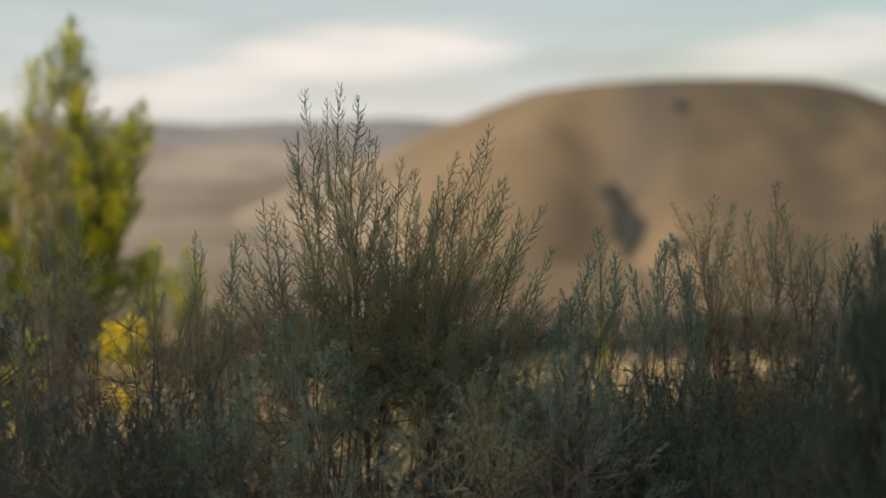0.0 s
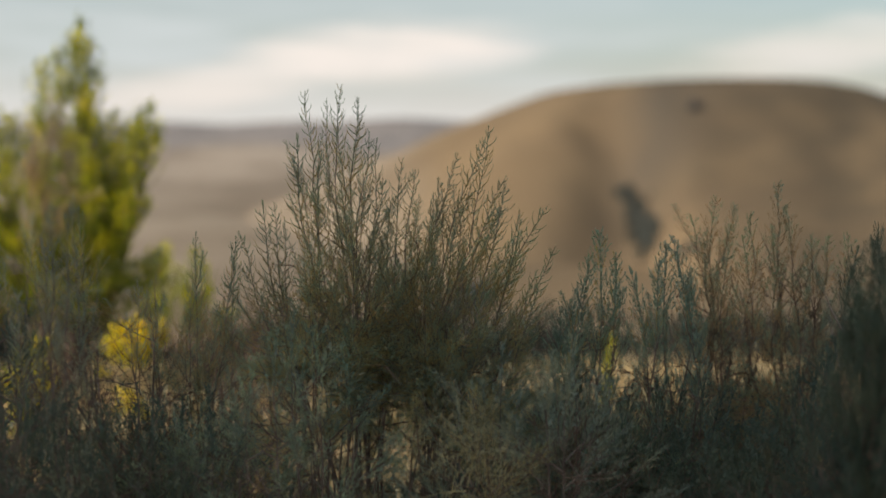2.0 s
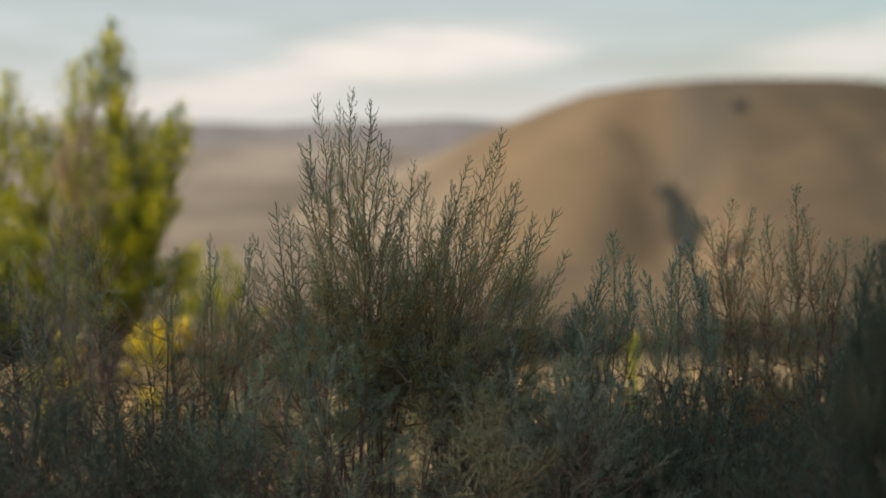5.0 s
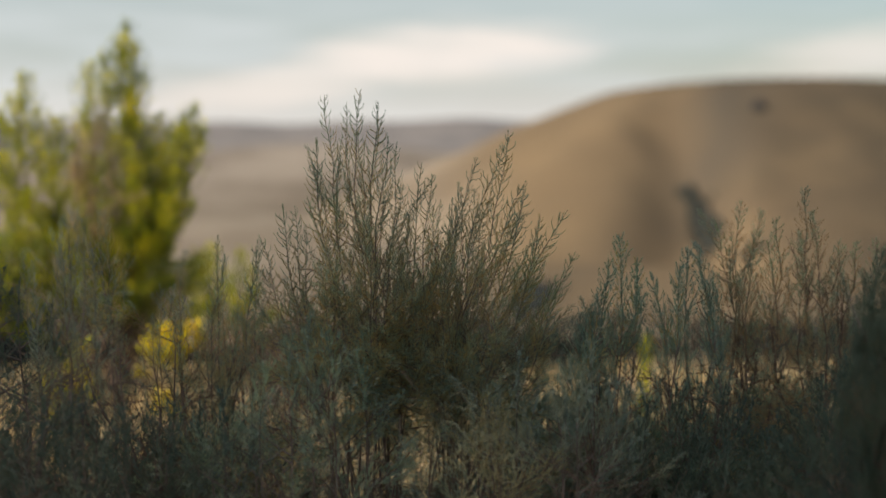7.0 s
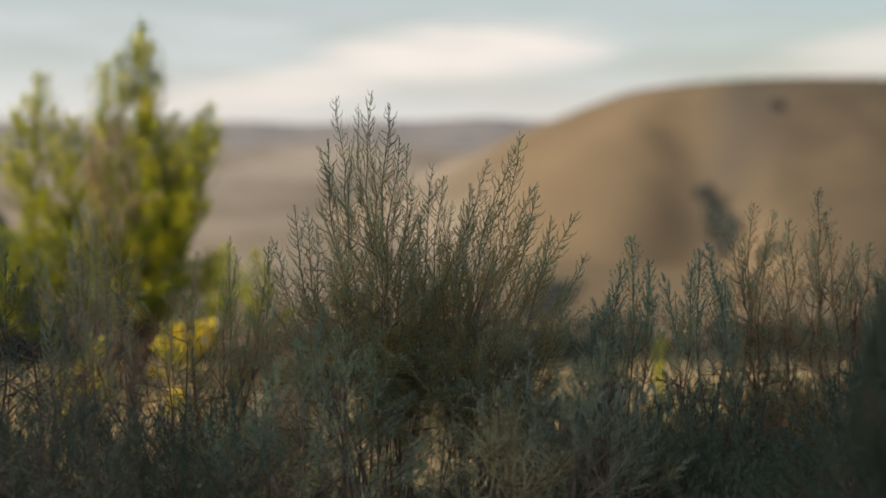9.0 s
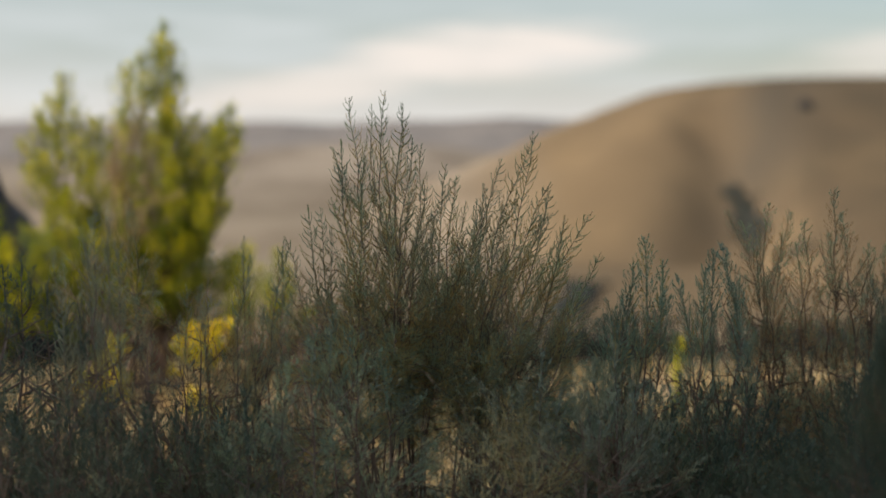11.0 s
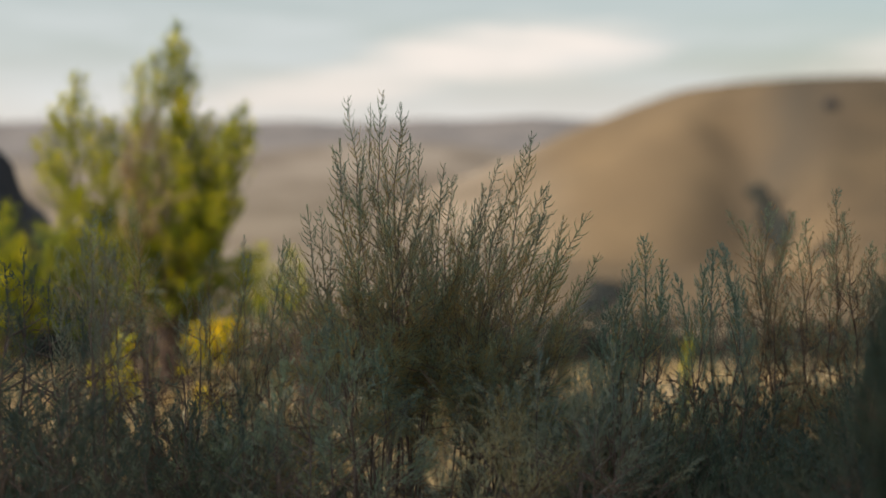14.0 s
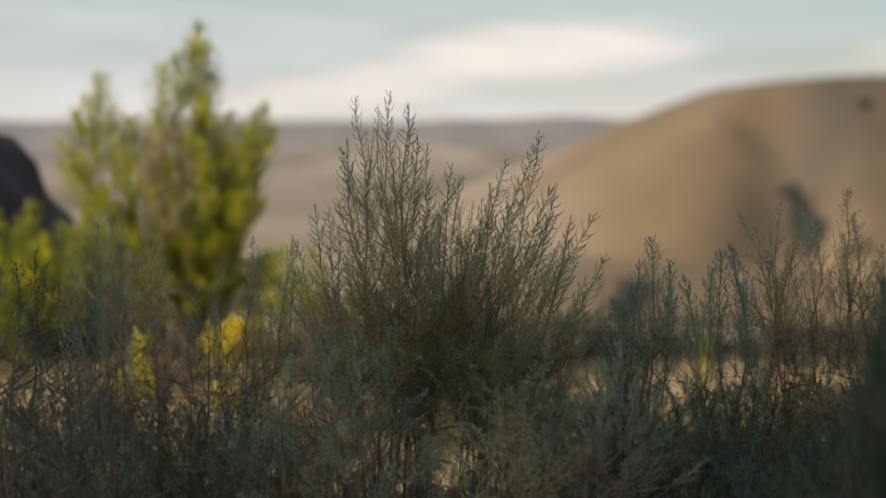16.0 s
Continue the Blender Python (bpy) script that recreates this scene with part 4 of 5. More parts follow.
shrub("sagebrush", "low dense grey-green sagebrush, leaves darkened as shade", "shrub", (0.18, 2.20, rest(0.18, 2.20)),
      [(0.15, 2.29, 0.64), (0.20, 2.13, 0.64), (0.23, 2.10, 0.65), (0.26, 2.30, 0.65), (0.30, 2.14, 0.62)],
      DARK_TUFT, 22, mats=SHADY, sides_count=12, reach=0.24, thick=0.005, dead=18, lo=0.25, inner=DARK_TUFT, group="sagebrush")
shrub("sagebrush", "low dense grey-green sagebrush, leaves darkened as shade", "shrub", (0.37, 2.15, rest(0.37, 2.15)),
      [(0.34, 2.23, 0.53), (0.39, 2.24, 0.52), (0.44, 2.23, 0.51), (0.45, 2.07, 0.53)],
      DARK_TUFT, 23, mats=DEEP_SHADE, sides_count=12, reach=0.24, thick=0.005, dead=18, lo=0.25, inner=DARK_TUFT, group="sagebrush")
shrub("sagebrush", "low dense grey-green sagebrush, leaves darkened as shade", "shrub", (0.51, 2.20, rest(0.51, 2.20)),
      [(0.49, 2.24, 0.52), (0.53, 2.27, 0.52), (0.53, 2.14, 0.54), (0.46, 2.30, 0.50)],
      DARK_TUFT, 24, mats=DEEP_SHADE, sides_count=12, reach=0.24, thick=0.005, dead=18, lo=0.25, inner=DARK_TUFT, group="sagebrush")
shrub("sagebrush", "low dense grey-green sagebrush, leaves darkened as shade", "shrub", (0.67, 2.35, rest(0.67, 2.35)),
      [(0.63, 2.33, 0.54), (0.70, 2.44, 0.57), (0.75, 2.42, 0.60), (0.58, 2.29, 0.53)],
      DARK_TUFT, 25, mats=DEEP_SHADE, sides_count=12, reach=0.24, thick=0.005, dead=18, lo=0.25, inner=DARK_TUFT, group="sagebrush")
shrub("sagebrush", "low dense grey-green sagebrush, leaves darkened as shade", "shrub", (0.54, 2.05, rest(0.54, 2.05)),
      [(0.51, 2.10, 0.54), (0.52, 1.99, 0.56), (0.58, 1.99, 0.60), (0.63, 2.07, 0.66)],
      DARK_TUFT, 26, mats=DEEP_SHADE, sides_count=12, reach=0.24, thick=0.005, dead=18, lo=0.25, inner=DARK_TUFT, group="sagebrush")
shrub("sagebrush", "low dense grey-green sagebrush, leaves darkened as shade", "shrub", (-0.42, 2.15, rest(-0.42, 2.15)),
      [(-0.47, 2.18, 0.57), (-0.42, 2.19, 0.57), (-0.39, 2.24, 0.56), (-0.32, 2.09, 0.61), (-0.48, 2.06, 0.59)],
      DARK_TUFT, 27, mats=DEEP_SHADE, sides_count=11, reach=0.24, thick=0.005, dead=18, lo=0.25, inner=DARK_TUFT, group="sagebrush")
shrub("sagebrush", "low dense grey-green sagebrush, leaves darkened as shade", "shrub", (-0.62, 2.10, rest(-0.62, 2.10)),
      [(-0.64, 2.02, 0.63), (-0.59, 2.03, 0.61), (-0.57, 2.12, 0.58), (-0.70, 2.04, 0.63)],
      DARK_TUFT, 28, mats=DEEP_SHADE, sides_count=11, reach=0.24, thick=0.005, dead=18, lo=0.25, inner=DARK_TUFT, group="sagebrush")
shrub("sagebrush", "low dense grey-green sagebrush, leaves darkened as shade", "shrub", (-0.73, 2.35, rest(-0.73, 2.35)),
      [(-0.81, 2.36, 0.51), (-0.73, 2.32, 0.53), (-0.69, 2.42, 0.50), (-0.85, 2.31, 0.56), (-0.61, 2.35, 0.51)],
      DARK_TUFT, 29, mats=DEEP_SHADE, sides_count=11, reach=0.24, thick=0.005, dead=18, lo=0.25, inner=DARK_TUFT, group="sagebrush")
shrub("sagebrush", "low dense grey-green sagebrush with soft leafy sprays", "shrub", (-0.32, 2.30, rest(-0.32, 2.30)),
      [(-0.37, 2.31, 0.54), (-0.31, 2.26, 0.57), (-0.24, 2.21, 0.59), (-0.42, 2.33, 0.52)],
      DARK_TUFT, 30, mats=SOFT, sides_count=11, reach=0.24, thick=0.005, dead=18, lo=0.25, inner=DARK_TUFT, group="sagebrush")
shrub("sagebrush", "low dense grey-green sagebrush, leaves darkened as shade", "shrub", (0.11, 2.30, rest(0.11, 2.30)),
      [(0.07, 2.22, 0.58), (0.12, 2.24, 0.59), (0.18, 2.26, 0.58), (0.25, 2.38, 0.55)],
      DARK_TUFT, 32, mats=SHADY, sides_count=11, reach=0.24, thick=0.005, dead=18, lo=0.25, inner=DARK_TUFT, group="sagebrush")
shrub("sagebrush", "low dense grey-green sagebrush, leaves darkened as shade", "shrub", (0.32, 2.35, rest(0.32, 2.35)),
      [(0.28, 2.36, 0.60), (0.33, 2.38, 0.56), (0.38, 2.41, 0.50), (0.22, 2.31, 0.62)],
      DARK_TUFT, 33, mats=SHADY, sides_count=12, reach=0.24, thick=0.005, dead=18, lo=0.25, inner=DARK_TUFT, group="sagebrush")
shrub("sagebrush", "low dense grey-green sagebrush, leaves darkened as shade", "shrub", (0.50, 2.30, rest(0.50, 2.30)),
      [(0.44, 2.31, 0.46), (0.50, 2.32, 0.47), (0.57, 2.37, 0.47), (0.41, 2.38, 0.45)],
      DARK_TUFT, 34, mats=DEEP_SHADE, sides_count=12, reach=0.24, thick=0.005, dead=18, lo=0.25, inner=DARK_TUFT, group="sagebrush")
shrub("sagebrush", "low dense grey-green sagebrush, leaves darkened as shade", "shrub", (0.74, 2.30, rest(0.74, 2.30)),
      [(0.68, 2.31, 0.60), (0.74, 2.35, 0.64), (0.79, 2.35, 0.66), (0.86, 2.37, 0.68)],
      DARK_TUFT, 35, mats=DEEP_SHADE, sides_count=12, reach=0.24, thick=0.005, dead=18, lo=0.25, inner=DARK_TUFT, group="sagebrush")
shrub("sagebrush", "low dense grey-green sagebrush, leaves darkened as shade", "shrub", (-0.55, 2.35, rest(-0.55, 2.35)),
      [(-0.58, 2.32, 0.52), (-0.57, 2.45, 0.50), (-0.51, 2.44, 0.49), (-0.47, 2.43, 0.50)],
      DARK_TUFT, 36, mats=DEEP_SHADE, sides_count=11, reach=0.24, thick=0.005, dead=18, lo=0.25, inner=DARK_TUFT, group="sagebrush")
fan_shrub("rabbitbrush", "tall yellow-green rabbitbrush in full sun", "shrub", (-1.27, 5.25, rest(-1.27, 5.25)),
          [(-1.34, 5.25, 0.40), (-1.16, 5.25, 0.34), (-1.44, 5.25, 0.34), (-1.58, 5.25, 0.36)],
          [(-1.195, 5.30, 1.45), (-1.165, 5.32, 1.37), (-1.245, 5.25, 1.33), (-1.21, 5.28, 1.38), (-1.27, 5.30, 1.20), (-1.16, 5.25, 1.20), (-1.37, 5.30, 1.12), (-1.46, 5.28, 1.07), (-1.06, 5.30, 1.09), (-1.33, 5.30, 1.285), (-1.145, 5.30, 1.267), (-1.571, 5.30, 1.239), (-1.514, 5.25, 1.113),
           (-1.703, 5.35, 1.115), (-1.618, 5.30, 1.158), (-1.769, 5.30, 0.98), (-1.692, 5.20, 0.895), (-0.925, 5.30, 1.13), (-0.965, 5.35, 1.10), (-0.935, 5.25, 1.03), (-0.98, 5.28, 0.97), (-0.905, 5.27, 1.05),
           (-1.122, 5.35, 1.081), (-1.061, 5.30, 0.98), (-1.169, 5.15, 0.98), (-1.422, 5.35, 1.00), (-1.447, 5.20, 0.94), (-0.98, 5.30, 0.86), (-1.00, 5.25, 0.76),
           (-1.53, 5.10, 0.79), (-1.31, 5.10, 0.81), (-1.095, 5.10, 0.81), (-0.987, 5.10, 0.79), (-1.18, 5.00, 0.71), (-1.39, 5.00, 0.67), (-1.03, 5.00, 0.65)],
          GREEN_TOPS, GREEN_INNER, 40, gap=0.068, spread=48, thick=0.009, dead=5, lo=0.34, big=0.95, small=0.6, top_size=1.0, mats=GREEN, group="rabbitbrush", scatter=0.04, loose=0.15, reach=0.6, bow=0.42)
fan_shrub("rabbitbrush", "bushy yellow-green rabbitbrush beside the tall one", "shrub", (-1.90, 5.15, rest(-1.90, 5.15)),
          [(-1.84, 5.15, 0.22), (-1.98, 5.15, 0.22)],
          [(-1.793, 5.10, 0.736), (-1.887, 5.20, 0.675), (-1.73, 5.10, 0.617), (-1.667, 5.10, 0.509), (-1.989, 5.20, 0.70), (-2.10, 5.20, 0.78), (-1.566, 5.00, 0.60),
           (-2.06, 5.10, 0.62), (-1.83, 5.05, 0.56), (-1.94, 5.05, 0.58), (-1.75, 5.05, 0.48), (-1.62, 5.05, 0.45)],
          GREEN_TOPS, GREEN_INNER, 47, gap=0.06, spread=36, thick=0.007, dead=4, lo=0.35, big=0.9, small=0.7, mats=GREEN, group="rabbitbrush", scatter=0.03)
fan_shrub("rabbitbrush", "small yellow-green rabbitbrush near the brow", "shrub", (-0.92, 6.00, rest(-0.92, 6.00)),
          [(-0.98, 6.00, 0.12), (-0.86, 6.00, 0.12)],
          [(-0.979, 6.00, 0.525), (-0.853, 6.00, 0.50), (-0.929, 6.00, 0.424), (-1.043, 6.00, 0.449), (-0.803, 6.00, 0.425), (-1.08, 5.95, 0.34), (-0.78, 5.95, 0.33), (-0.90, 5.92, 0.36)],
          GREEN_TOPS, GREEN_INNER, 41, gap=0.07, spread=32, thick=0.006, dead=4, lo=0.35, big=0.8, small=0.6, top_size=0.7, mats=GREEN, group="rabbitbrush")
shrub("rabbitbrush", "low rabbitbrush with bright yellow flower heads", "shrub", (-0.76, 3.95, rest(-0.76, 3.95)),
      [(-0.75, 3.95, 0.47), (-0.71, 3.95, 0.465), (-0.79, 3.95, 0.45), (-0.83, 3.96, 0.41), (-0.73, 3.90, 0.44), (-0.77, 3.90, 0.43), (-0.78, 3.88, 0.27), (-0.76, 3.90, 0.24)],
      FLOWER_HEAD, 42, mats=GOLD, sides_count=3, reach=0.06, thick=0.003, dead=4, lo=0.85, tip_size=1.15, group="rabbitbrush")
shrub("rabbitbrush", "low rabbitbrush with bright yellow flower heads", "shrub", (-1.06, 3.95, rest(-1.06, 3.95)),
      [(-1.05, 3.95, 0.34), (-1.06, 3.95, 0.28), (-1.02, 3.93, 0.42), (-1.08, 3.96, 0.38), (-1.09, 3.90, 0.25), (-1.12, 3.92, 0.33), (-1.00, 3.92, 0.30)],
      FLOWER_HEAD, 43, mats=GOLD_GREEN, sides_count=4, reach=0.06, thick=0.003, dead=4, lo=0.8, tip_size=1.15, group="rabbitbrush")
shrub("rabbitbrush", "single tall rabbitbrush stalk catching the sun", "shrub", (0.625, 4.05, rest(0.625, 4.05)),
      [(0.63, 4.05, 0.40), (0.622, 4.05, 0.34), (0.628, 4.04, 0.28), (0.62, 4.06, 0.22)],
      GREEN_TOPS, 44, mats=GREEN, tip_size=0.42, sides_count=0, thick=0.004, dead=1, group="rabbitbrush")
fan_shrub("dry_brush", "grey-brown leafless brush on the sunny flat", "shrub", (-0.53, 4.35, rest(-0.53, 4.35)),
          [(-0.56, 4.35, 0.14), (-0.48, 4.35, 0.14)],
          [(-0.54, 4.35, 0.56), (-0.63, 4.35, 0.50), (-0.47, 4.36, 0.50), (-0.68, 4.38, 0.42), (-0.40, 4.33, 0.45), (-0.35, 4.35, 0.38), (-0.58, 4.30, 0.44), (-0.50, 4.30, 0.40)],
          RUST_SPIKES, RUST_SPIKES, 46, gap=0.035, spread=50, thick=0.005, dead=16, lo=0.25, big=1.1, small=0.8, mats=WITHERED)
shrub("rabbitbrush", "dried straw-brown rabbitbrush among the green stems", "shrub", (-1.22, 4.95, rest(-1.22, 4.95)),
      [(-1.22, 4.95, 1.14), (-1.19, 4.92, 1.06), (-1.25, 4.93, 0.98), (-1.28, 4.95, 1.04)],
      RUST, 45, mats=DRY, sides_count=6, reach=0.08, thick=0.004, dead=2, tip_size=1.6, lo=0.75, group="rabbitbrush")
shrub("sagebrush", "low sagebrush along the sunny brow, leaves darkened as shade", "shrub", (0.46, 6.20, rest(0.46, 6.20)),
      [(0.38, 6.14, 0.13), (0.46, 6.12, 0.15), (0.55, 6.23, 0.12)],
      DARK_TUFT, 90, mats=BROW_SHADE, sides_count=6, reach=0.3, thick=0.006, dead=10, inner=DARK_TUFT, tip_size=1.2, group="sagebrush")
shrub("sagebrush", "low sagebrush along the sunny brow, leaves darkened as shade", "shrub", (0.75, 6.10, rest(0.75, 6.10)),
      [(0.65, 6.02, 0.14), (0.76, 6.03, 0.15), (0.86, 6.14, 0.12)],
      DARK_TUFT, 91, mats=BROW_SHADE, sides_count=6, reach=0.3, thick=0.006, dead=10, inner=DARK_TUFT, tip_size=1.2, group="sagebrush")
shrub("sagebrush", "low sagebrush along the sunny brow, leaves darkened as shade", "shrub", (1.14, 6.30, rest(1.14, 6.30)),
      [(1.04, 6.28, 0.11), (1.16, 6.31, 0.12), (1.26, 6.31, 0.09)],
      DARK_TUFT, 92, mats=BROW_SHADE, sides_count=6, reach=0.3, thick=0.006, dead=10, inner=DARK_TUFT, tip_size=1.2, group="sagebrush")
shrub("sagebrush", "low sagebrush along the sunny brow, leaves darkened as shade", "shrub", (-0.57, 6.10, rest(-0.57, 6.10)),
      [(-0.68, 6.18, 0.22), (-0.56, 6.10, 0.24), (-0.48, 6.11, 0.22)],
      DARK_TUFT, 93, mats=BROW_SHADE, sides_count=6, reach=0.3, thick=0.006, dead=10, inner=DARK_TUFT, tip_size=1.2, group="sagebrush")
shrub("sagebrush", "low sagebrush along the sunny brow, leaves darkened as shade", "shrub", (1.61, 6.20, rest(1.61, 6.20)),
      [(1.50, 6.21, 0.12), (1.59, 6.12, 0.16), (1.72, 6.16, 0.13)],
      DARK_TUFT, 94, mats=BROW_SHADE, sides_count=6, reach=0.3, thick=0.006, dead=10, inner=DARK_TUFT, tip_size=1.2, group="sagebrush")
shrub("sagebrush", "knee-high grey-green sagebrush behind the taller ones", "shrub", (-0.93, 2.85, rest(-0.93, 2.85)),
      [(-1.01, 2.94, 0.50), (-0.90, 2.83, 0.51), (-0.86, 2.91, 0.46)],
      DARK_TUFT, 110, mats=DEEP_SHADE, sides_count=9, reach=0.26, thick=0.005, dead=10, lo=0.12, inner=DARK_TUFT, group="sagebrush")
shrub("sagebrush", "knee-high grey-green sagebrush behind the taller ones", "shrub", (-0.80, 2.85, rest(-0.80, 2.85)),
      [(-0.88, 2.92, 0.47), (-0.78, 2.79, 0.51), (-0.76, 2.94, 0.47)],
      DARK_TUFT, 111, mats=DEEP_SHADE, sides_count=9, reach=0.26, thick=0.005, dead=10, lo=0.12, inner=DARK_TUFT, group="sagebrush")
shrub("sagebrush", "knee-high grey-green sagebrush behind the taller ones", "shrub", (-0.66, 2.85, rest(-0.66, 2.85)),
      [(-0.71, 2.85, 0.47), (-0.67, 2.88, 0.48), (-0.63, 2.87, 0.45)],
      DARK_TUFT, 112, mats=DEEP_SHADE, sides_count=9, reach=0.26, thick=0.005, dead=10, lo=0.12, inner=DARK_TUFT, group="sagebrush")
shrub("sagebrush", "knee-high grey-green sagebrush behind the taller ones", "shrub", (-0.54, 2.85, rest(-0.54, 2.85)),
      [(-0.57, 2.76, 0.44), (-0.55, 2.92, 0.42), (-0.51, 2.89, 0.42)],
      DARK_TUFT, 113, mats=DEEP_SHADE, sides_count=9, reach=0.26, thick=0.005, dead=10, lo=0.12, inner=DARK_TUFT, group="sagebrush")
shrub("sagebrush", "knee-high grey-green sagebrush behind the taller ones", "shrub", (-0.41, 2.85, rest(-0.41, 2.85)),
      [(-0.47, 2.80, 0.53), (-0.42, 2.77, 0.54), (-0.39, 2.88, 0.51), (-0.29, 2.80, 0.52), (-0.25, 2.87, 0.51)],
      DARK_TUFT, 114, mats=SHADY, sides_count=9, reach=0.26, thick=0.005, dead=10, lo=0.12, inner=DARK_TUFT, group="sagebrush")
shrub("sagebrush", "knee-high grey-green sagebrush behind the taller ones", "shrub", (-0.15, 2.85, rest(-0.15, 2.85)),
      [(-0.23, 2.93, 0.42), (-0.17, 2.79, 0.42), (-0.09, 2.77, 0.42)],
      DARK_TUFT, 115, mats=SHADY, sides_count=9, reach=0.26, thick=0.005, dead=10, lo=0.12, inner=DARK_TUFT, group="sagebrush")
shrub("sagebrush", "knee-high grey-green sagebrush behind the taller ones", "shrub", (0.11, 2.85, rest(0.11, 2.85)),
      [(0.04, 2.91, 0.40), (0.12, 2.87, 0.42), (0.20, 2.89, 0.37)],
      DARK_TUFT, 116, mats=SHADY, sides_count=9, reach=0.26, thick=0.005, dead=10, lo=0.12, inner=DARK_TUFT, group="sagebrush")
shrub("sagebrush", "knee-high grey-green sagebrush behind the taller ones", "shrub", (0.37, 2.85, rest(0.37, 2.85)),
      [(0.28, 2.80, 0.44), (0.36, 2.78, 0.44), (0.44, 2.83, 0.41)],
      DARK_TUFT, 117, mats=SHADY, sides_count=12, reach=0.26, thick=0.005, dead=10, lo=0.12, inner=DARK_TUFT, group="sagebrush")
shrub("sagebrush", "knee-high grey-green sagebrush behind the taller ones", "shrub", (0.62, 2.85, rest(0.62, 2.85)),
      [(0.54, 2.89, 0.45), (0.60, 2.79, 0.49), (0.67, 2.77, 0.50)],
      DARK_TUFT, 118, mats=DEEP_SHADE, sides_count=12, reach=0.26, thick=0.005, dead=10, lo=0.12, inner=DARK_TUFT, group="sagebrush")
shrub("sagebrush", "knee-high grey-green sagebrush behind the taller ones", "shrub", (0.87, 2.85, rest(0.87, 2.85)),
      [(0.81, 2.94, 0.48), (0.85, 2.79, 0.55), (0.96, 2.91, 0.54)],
      DARK_TUFT, 119, mats=DEEP_SHADE, sides_count=12, reach=0.26, thick=0.005, dead=10, lo=0.12, inner=DARK_TUFT, group="sagebrush")
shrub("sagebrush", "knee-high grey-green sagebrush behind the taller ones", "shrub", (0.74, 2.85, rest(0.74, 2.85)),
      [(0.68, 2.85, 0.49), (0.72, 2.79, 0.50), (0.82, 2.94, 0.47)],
      DARK_TUFT, 120, mats=DEEP_SHADE, sides_count=12, reach=0.26, thick=0.005, dead=10, lo=0.12, inner=DARK_TUFT, group="sagebrush")
shrub("sagebrush", "sagebrush half hidden behind the tall ones, leaves darkened as shade", "shrub", (0.27, 3.00, rest(0.27, 3.00)),
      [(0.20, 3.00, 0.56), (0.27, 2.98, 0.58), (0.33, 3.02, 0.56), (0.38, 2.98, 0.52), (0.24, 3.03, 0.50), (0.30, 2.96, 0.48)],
      DARK_TUFT, 121, mats=DEEP_SHADE, sides_count=12, reach=0.2, thick=0.005, dead=10, lo=0.3, inner=DARK_TUFT, group="sagebrush")
shrub("sagebrush", "sagebrush half hidden behind the tall ones, leaves darkened as shade", "shrub", (0.52, 2.62, rest(0.52, 2.62)),
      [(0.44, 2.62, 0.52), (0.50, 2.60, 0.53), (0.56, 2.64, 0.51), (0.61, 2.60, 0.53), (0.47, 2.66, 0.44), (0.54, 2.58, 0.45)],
      DARK_TUFT, 123, mats=DEEP_SHADE, sides_count=14, reach=0.2, thick=0.005, dead=10, lo=0.3, inner=DARK_TUFT, group="sagebrush")
shrub("sagebrush", "sagebrush half hidden behind the tall ones, leaves darkened as shade", "shrub", (0.43, 2.34, rest(0.43, 2.34)),
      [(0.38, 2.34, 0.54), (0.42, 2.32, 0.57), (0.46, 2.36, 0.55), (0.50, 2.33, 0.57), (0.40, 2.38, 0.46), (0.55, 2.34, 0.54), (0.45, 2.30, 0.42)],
      DARK_TUFT, 124, mats=DEEP_SHADE, sides_count=16, reach=0.16, thick=0.005, dead=14, lo=0.25, inner=DARK_TUFT, group="sagebrush")
shrub("sagebrush", "sagebrush half hidden behind the tall ones, leaves darkened as shade", "shrub", (0.80, 3.00, rest(0.80, 3.00)),
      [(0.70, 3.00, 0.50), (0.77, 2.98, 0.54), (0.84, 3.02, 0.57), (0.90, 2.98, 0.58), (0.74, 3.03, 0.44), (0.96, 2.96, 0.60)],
      DARK_TUFT, 122, mats=DEEP_SHADE, sides_count=12, reach=0.2, thick=0.005, dead=10, lo=0.3, inner=DARK_TUFT, group="sagebrush")
shrub("dry_weed", "pale withered weed with drooping feathery heads", "weed", (0.08, 2.10, rest(0.08, 2.10)),
      [(0.075, 2.05, 0.615), (0.10, 2.07, 0.60), (0.06, 2.07, 0.575), (0.09, 2.06, 0.57), (-0.02, 2.06, 0.60), (-0.03, 2.07, 0.57)],
      LACE, 130, mats=PALE, sides_count=1, reach=0.05, thick=0.0016, dead=3, lo=0.8, tip_size=0.5)


# ---- dry grass on the sunny ground ----
def grass():
    rng = np.random.RandomState(70)
    n = 38000
    clump = np.stack([rng.uniform(-3.4, 3.4, 700), rng.uniform(3.35, 5.9, 700)], 1)
    at = clump[rng.randint(0, 700, n)] + rng.normal(0, 0.07, (n, 2))
    z = height(at[:, 0], at[:, 1])
    root = np.concatenate([at, z[:, None] - 0.01], 1)
    way = unit(rng.normal(0, 0.28, (n, 3)) + np.array([0, 0, 1.0]))
    v, f = leaves(root, way, (rng.uniform(0.05, 0.20, n) * np.clip(1.6 - 0.2 * at[:, 1], 0.3, 1)), rng.uniform(0.0025, 0.005, n), rng)
    ob = part("dry_grass", (v, f), STRAW, None, "golden dry bunch grass on the sunlit ground")
    tagged(ob, category="grass", kind="stuff")


grass()


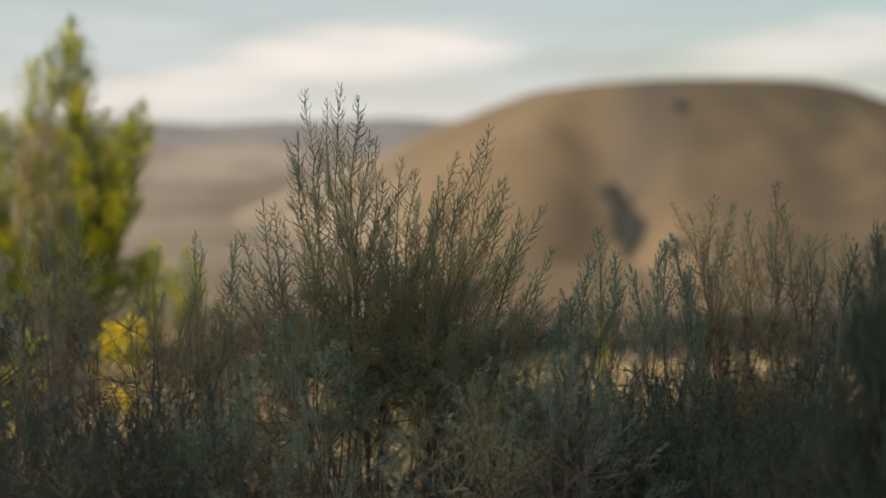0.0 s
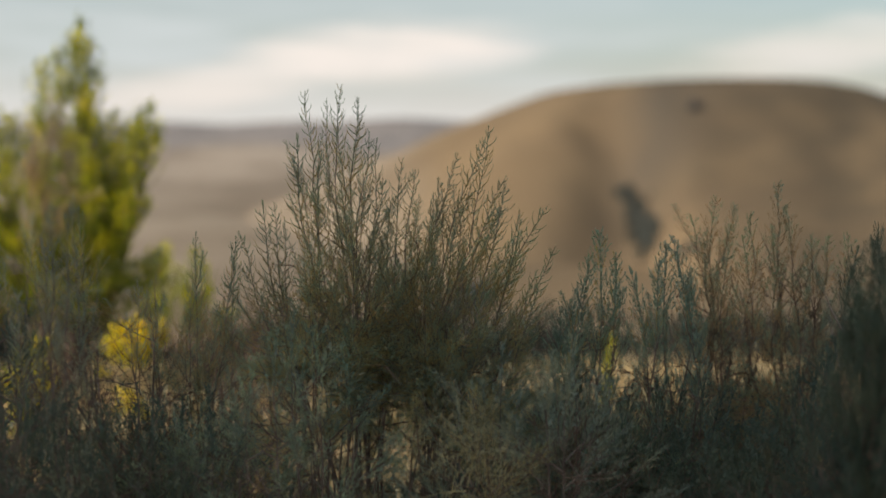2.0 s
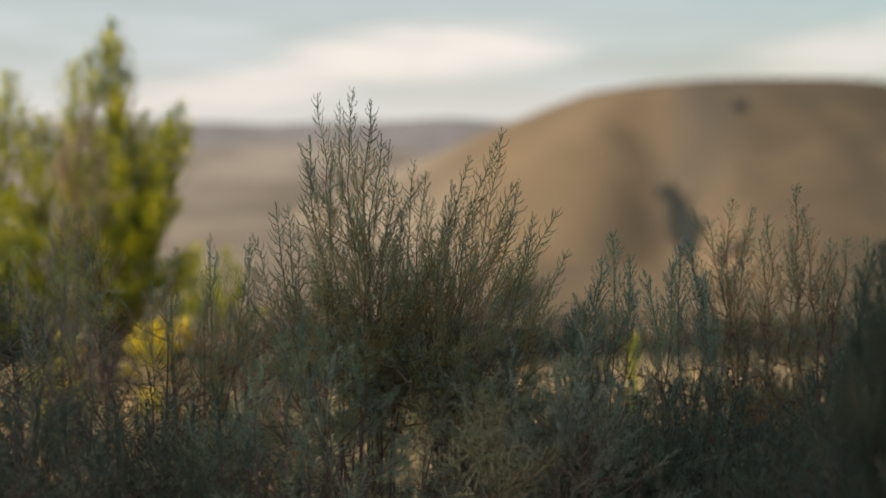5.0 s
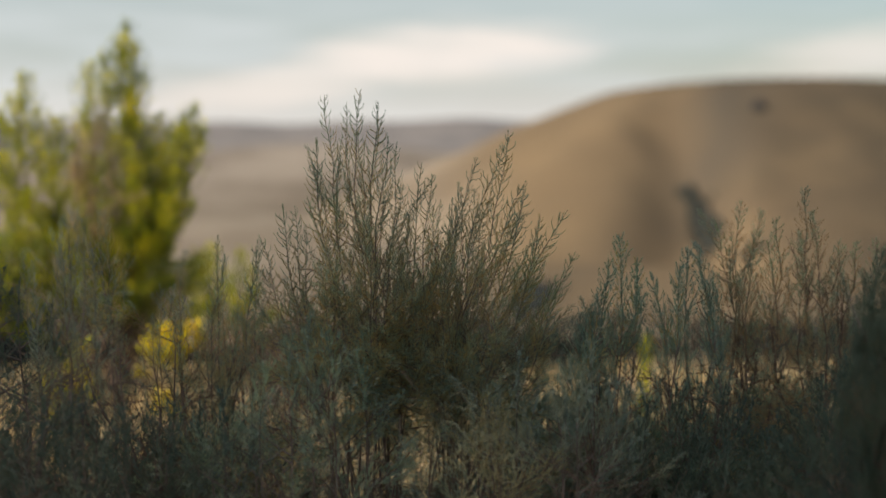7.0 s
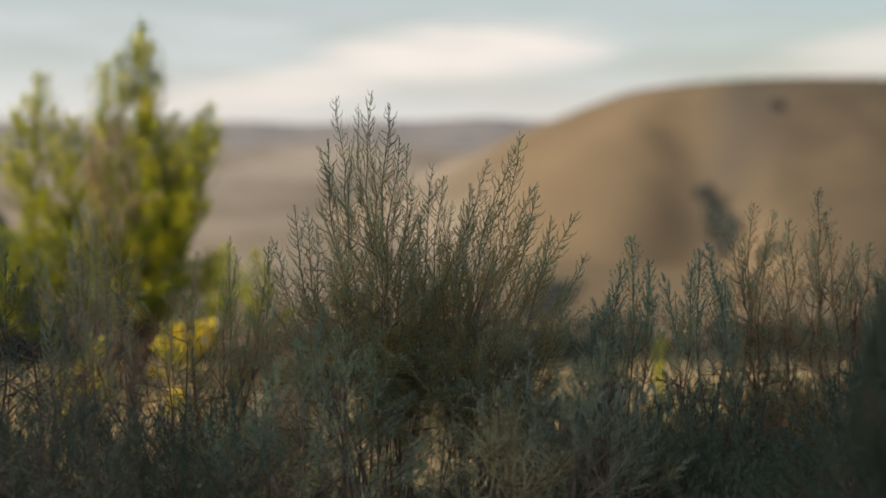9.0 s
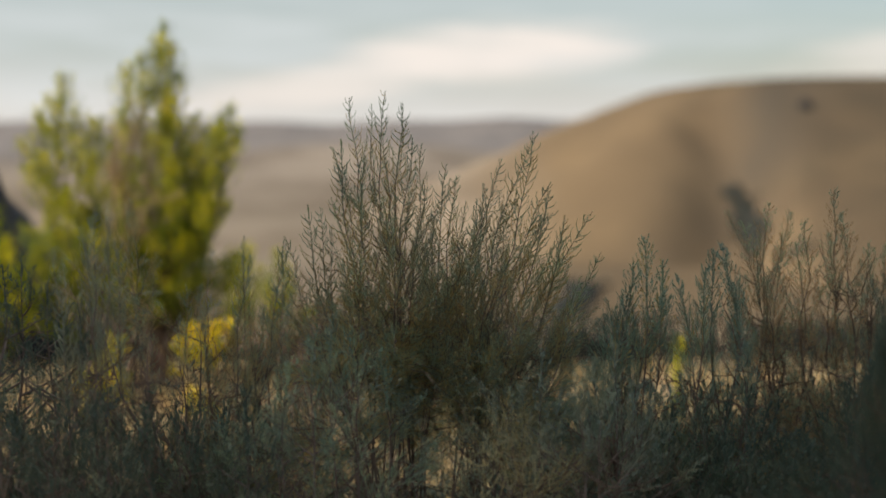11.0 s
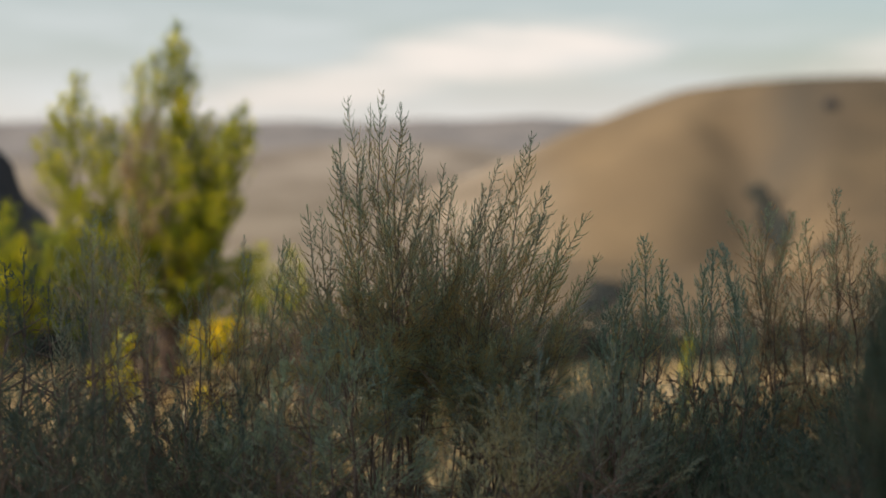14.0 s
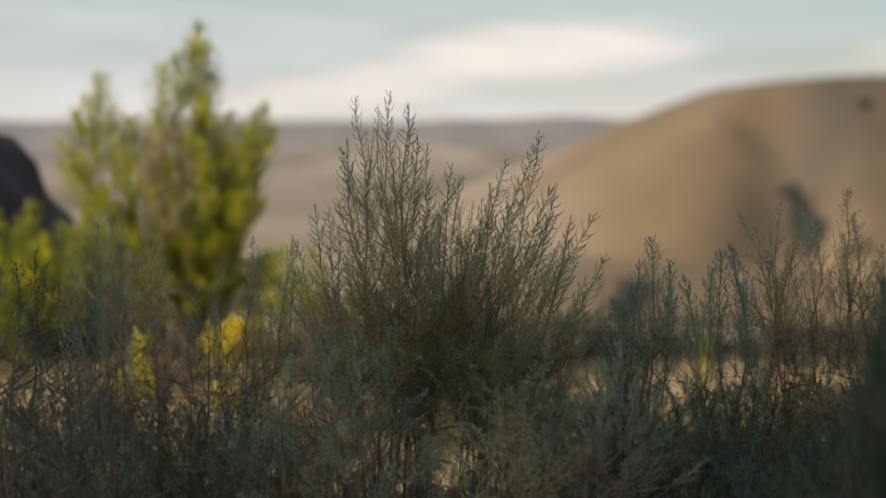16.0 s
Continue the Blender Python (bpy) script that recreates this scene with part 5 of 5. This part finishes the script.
def heath(name, label, spread_x, spread_y, clumps, n, tall, leaf, mat, seed, thin=None):
    """Low leafy brush: clumps of short stems and leaves that nobody could count."""
    rng = np.random.RandomState(seed)
    clump = np.stack([rng.uniform(*spread_x, clumps), rng.uniform(*spread_y, clumps)], 1)
    rise = rng.uniform(0.25, 1.3, clumps)
    if thin:
        rise[(clump[:, 0] > thin[0]) & (clump[:, 0] < thin[1])] *= 0.4
    which = rng.randint(0, clumps, n)
    at = clump[which] + rng.normal(0, 0.11, (n, 2))
    z = height(at[:, 0], at[:, 1]) + rng.uniform(0, tall, n) * rise[which]
    way = unit(rng.normal(0, 0.55, (n, 3)) + np.array([0, 0, 0.8]))
    v, f = leaves(np.concatenate([at, z[:, None] - 0.01], 1), way, rng.uniform(*leaf, n) * (0.5 + 0.5 * rise[which]), rng.uniform(0.19 * leaf[0], 0.18 * leaf[1], n), rng)
    ob = part(name, (v, f), mat, None, label)
    tagged(ob, category="brush", kind="stuff")


# brush with shade put into its colour, for the dark band at the brow
heath("low_brush", "low brush added as the dark shaded band along the brow", (-3.2, 3.4), (5.8, 6.9), 260, 26000, 0.09, (0.03, 0.07), BROW_SHADE_LEAF, 71, (-1.75, -0.95))
# leaves added to cover bright ground where the gaps are shaded
heath("undergrowth", "leafy undergrowth added as dark shade between the sagebrush stems", (-1.7, 1.8), (2.65, 3.2), 300, 30000, 0.27, (0.025, 0.06), SHADED_GREEN, 72)
heath("undergrowth", "dense undergrowth added as dark shade behind the blue-green sagebrush", (0.15, 1.5), (2.75, 3.25), 130, 20000, 0.385, (0.025, 0.06), DEEP_SHADE_SAGE, 73)
heath("undergrowth", "leafy undergrowth added as dark shade below a tall soft spray", (-1.0, -0.45), (1.98, 2.3), 48, 24000, 0.52, (0.010, 0.024), SHADED_GREEN, 75)
heath("undergrowth", "grey-green leafy undergrowth added to darken the foot of the tall sagebrush", (-0.42, 0.42), (2.62, 3.0), 60, 9000, 0.46, (0.012, 0.03), SHADED_SAGE, 76)
heath("undergrowth", "dense undergrowth added as dark shade among crooked bare stems", (-1.7, -0.75), (2.65, 3.2), 70, 8000, 0.34, (0.025, 0.06), SHADED_GREEN, 74)


# ---- dark boulder beside the green shrub ----
def boulder(name, label, at, size, seed):
    bm = bmesh.new()
    bmesh.ops.create_icosphere(bm, subdivisions=4, radius=1.0)
    noise.seed_set(seed)
    for v in bm.verts:
        p = v.co.copy()
        k = 1 + 0.22 * noise.noise(p * 1.1) + 0.08 * noise.noise(p * 3.0) + 0.03 * noise.noise(p * 8.0)
        v.co = Vector((p.x * size[0], p.y * size[1], p.z * size[2])) * k
    me = bpy.data.meshes.new(name)
    bm.to_mesh(me)
    bm.free()
    me.materials.append(ROCK)
    ob = new(name, me)
    ob.location = at
    return tagged(ob, label, "rock")


boulder("boulder", "dark basalt boulder behind the green shrub", (-2.99, 6.2, 0.19), (1.15, 0.9, 1.0), 5)
boulder("rock_outcrop", "dark rock outcrop high on the golden hillside", (98.8, 415, rest(98.8, 415) + 0.4), (2.3, 2.0, 2.3), 6)


# ---- curled dry vine in the sagebrush ----
def dry_vine(at, count, spread, seed, pace=1.0, thick=0.0006):
    rng = np.random.RandomState(seed)
    pile = Pile()
    s = np.linspace(0, 1, 26)
    lines = []
    for _ in range(count):
        root = rng.normal(0, 1, 3) * spread
        step = rng.uniform(0.004, 0.0075) * pace
        bend = rng.uniform(0.02, 0.10) + rng.uniform(0.1, 0.5) * s ** 2 + rng.normal(0, 0.09, 26)
        a = rng.uniform(0, 6.28) + np.cumsum(bend) * rng.choice([-1, 1])
        flat = np.cumsum(np.stack([np.cos(a), np.sin(a)], 1), 0) * step
        face = rng.uniform(-0.8, 0.8)
        lines.append(root + np.stack([flat[:, 0] * math.cos(face), flat[:, 0] * math.sin(face), flat[:, 1]], 1) + np.cumsum(rng.normal(0, 0.0012, (26, 3)), 0))
    pile.add(*tubes(np.array(lines), thick * (1 - 0.6 * s)[None] * rng.uniform(0.6, 1.3, (count, 1)), 4))
    ob = part("dry_vine", pile.data(), VINE, None, "curled straw-coloured dry vine tangled in the sagebrush")
    ob.location = at
    return tagged(ob, category="vine")


dry_vine((0.055, 2.00, 0.54), 22, np.array([0.036, 0.02, 0.022]), 80, 0.7, 0.0007)
dry_vine((0.070, 1.98, 0.515), 8, np.array([0.035, 0.02, 0.014]), 84, 0.8, 0.0009)


# ---- dark lumps standing in for shade in the ravines of the far hill ----
def ravine_shade_lumps():
    rng = np.random.RandomState(95)
    ball = bmesh.new()
    bmesh.ops.create_icosphere(ball, subdivisions=2, radius=1.0)
    v0 = np.array([v.co[:] for v in ball.verts])
    f0 = np.array([[v.index for v in f.verts] for f in ball.faces])
    ball.free()
    pile = Pile()
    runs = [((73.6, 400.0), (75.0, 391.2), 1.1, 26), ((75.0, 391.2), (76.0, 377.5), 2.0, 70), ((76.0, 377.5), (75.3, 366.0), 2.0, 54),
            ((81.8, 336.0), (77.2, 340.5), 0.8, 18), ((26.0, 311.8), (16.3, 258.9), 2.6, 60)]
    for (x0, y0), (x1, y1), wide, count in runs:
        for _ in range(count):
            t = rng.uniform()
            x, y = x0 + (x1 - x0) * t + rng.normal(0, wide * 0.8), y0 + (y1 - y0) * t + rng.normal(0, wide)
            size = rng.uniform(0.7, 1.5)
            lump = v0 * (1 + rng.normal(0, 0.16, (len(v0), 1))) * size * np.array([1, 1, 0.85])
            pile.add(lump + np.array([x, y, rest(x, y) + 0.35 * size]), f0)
    ob = part("ravine_shade", pile.data(), RAVINE_SHADE, None, "dark lumps added as shade in the ravines of the far hill")
    tagged(ob, category="brush", kind="stuff")


ravine_shade_lumps()
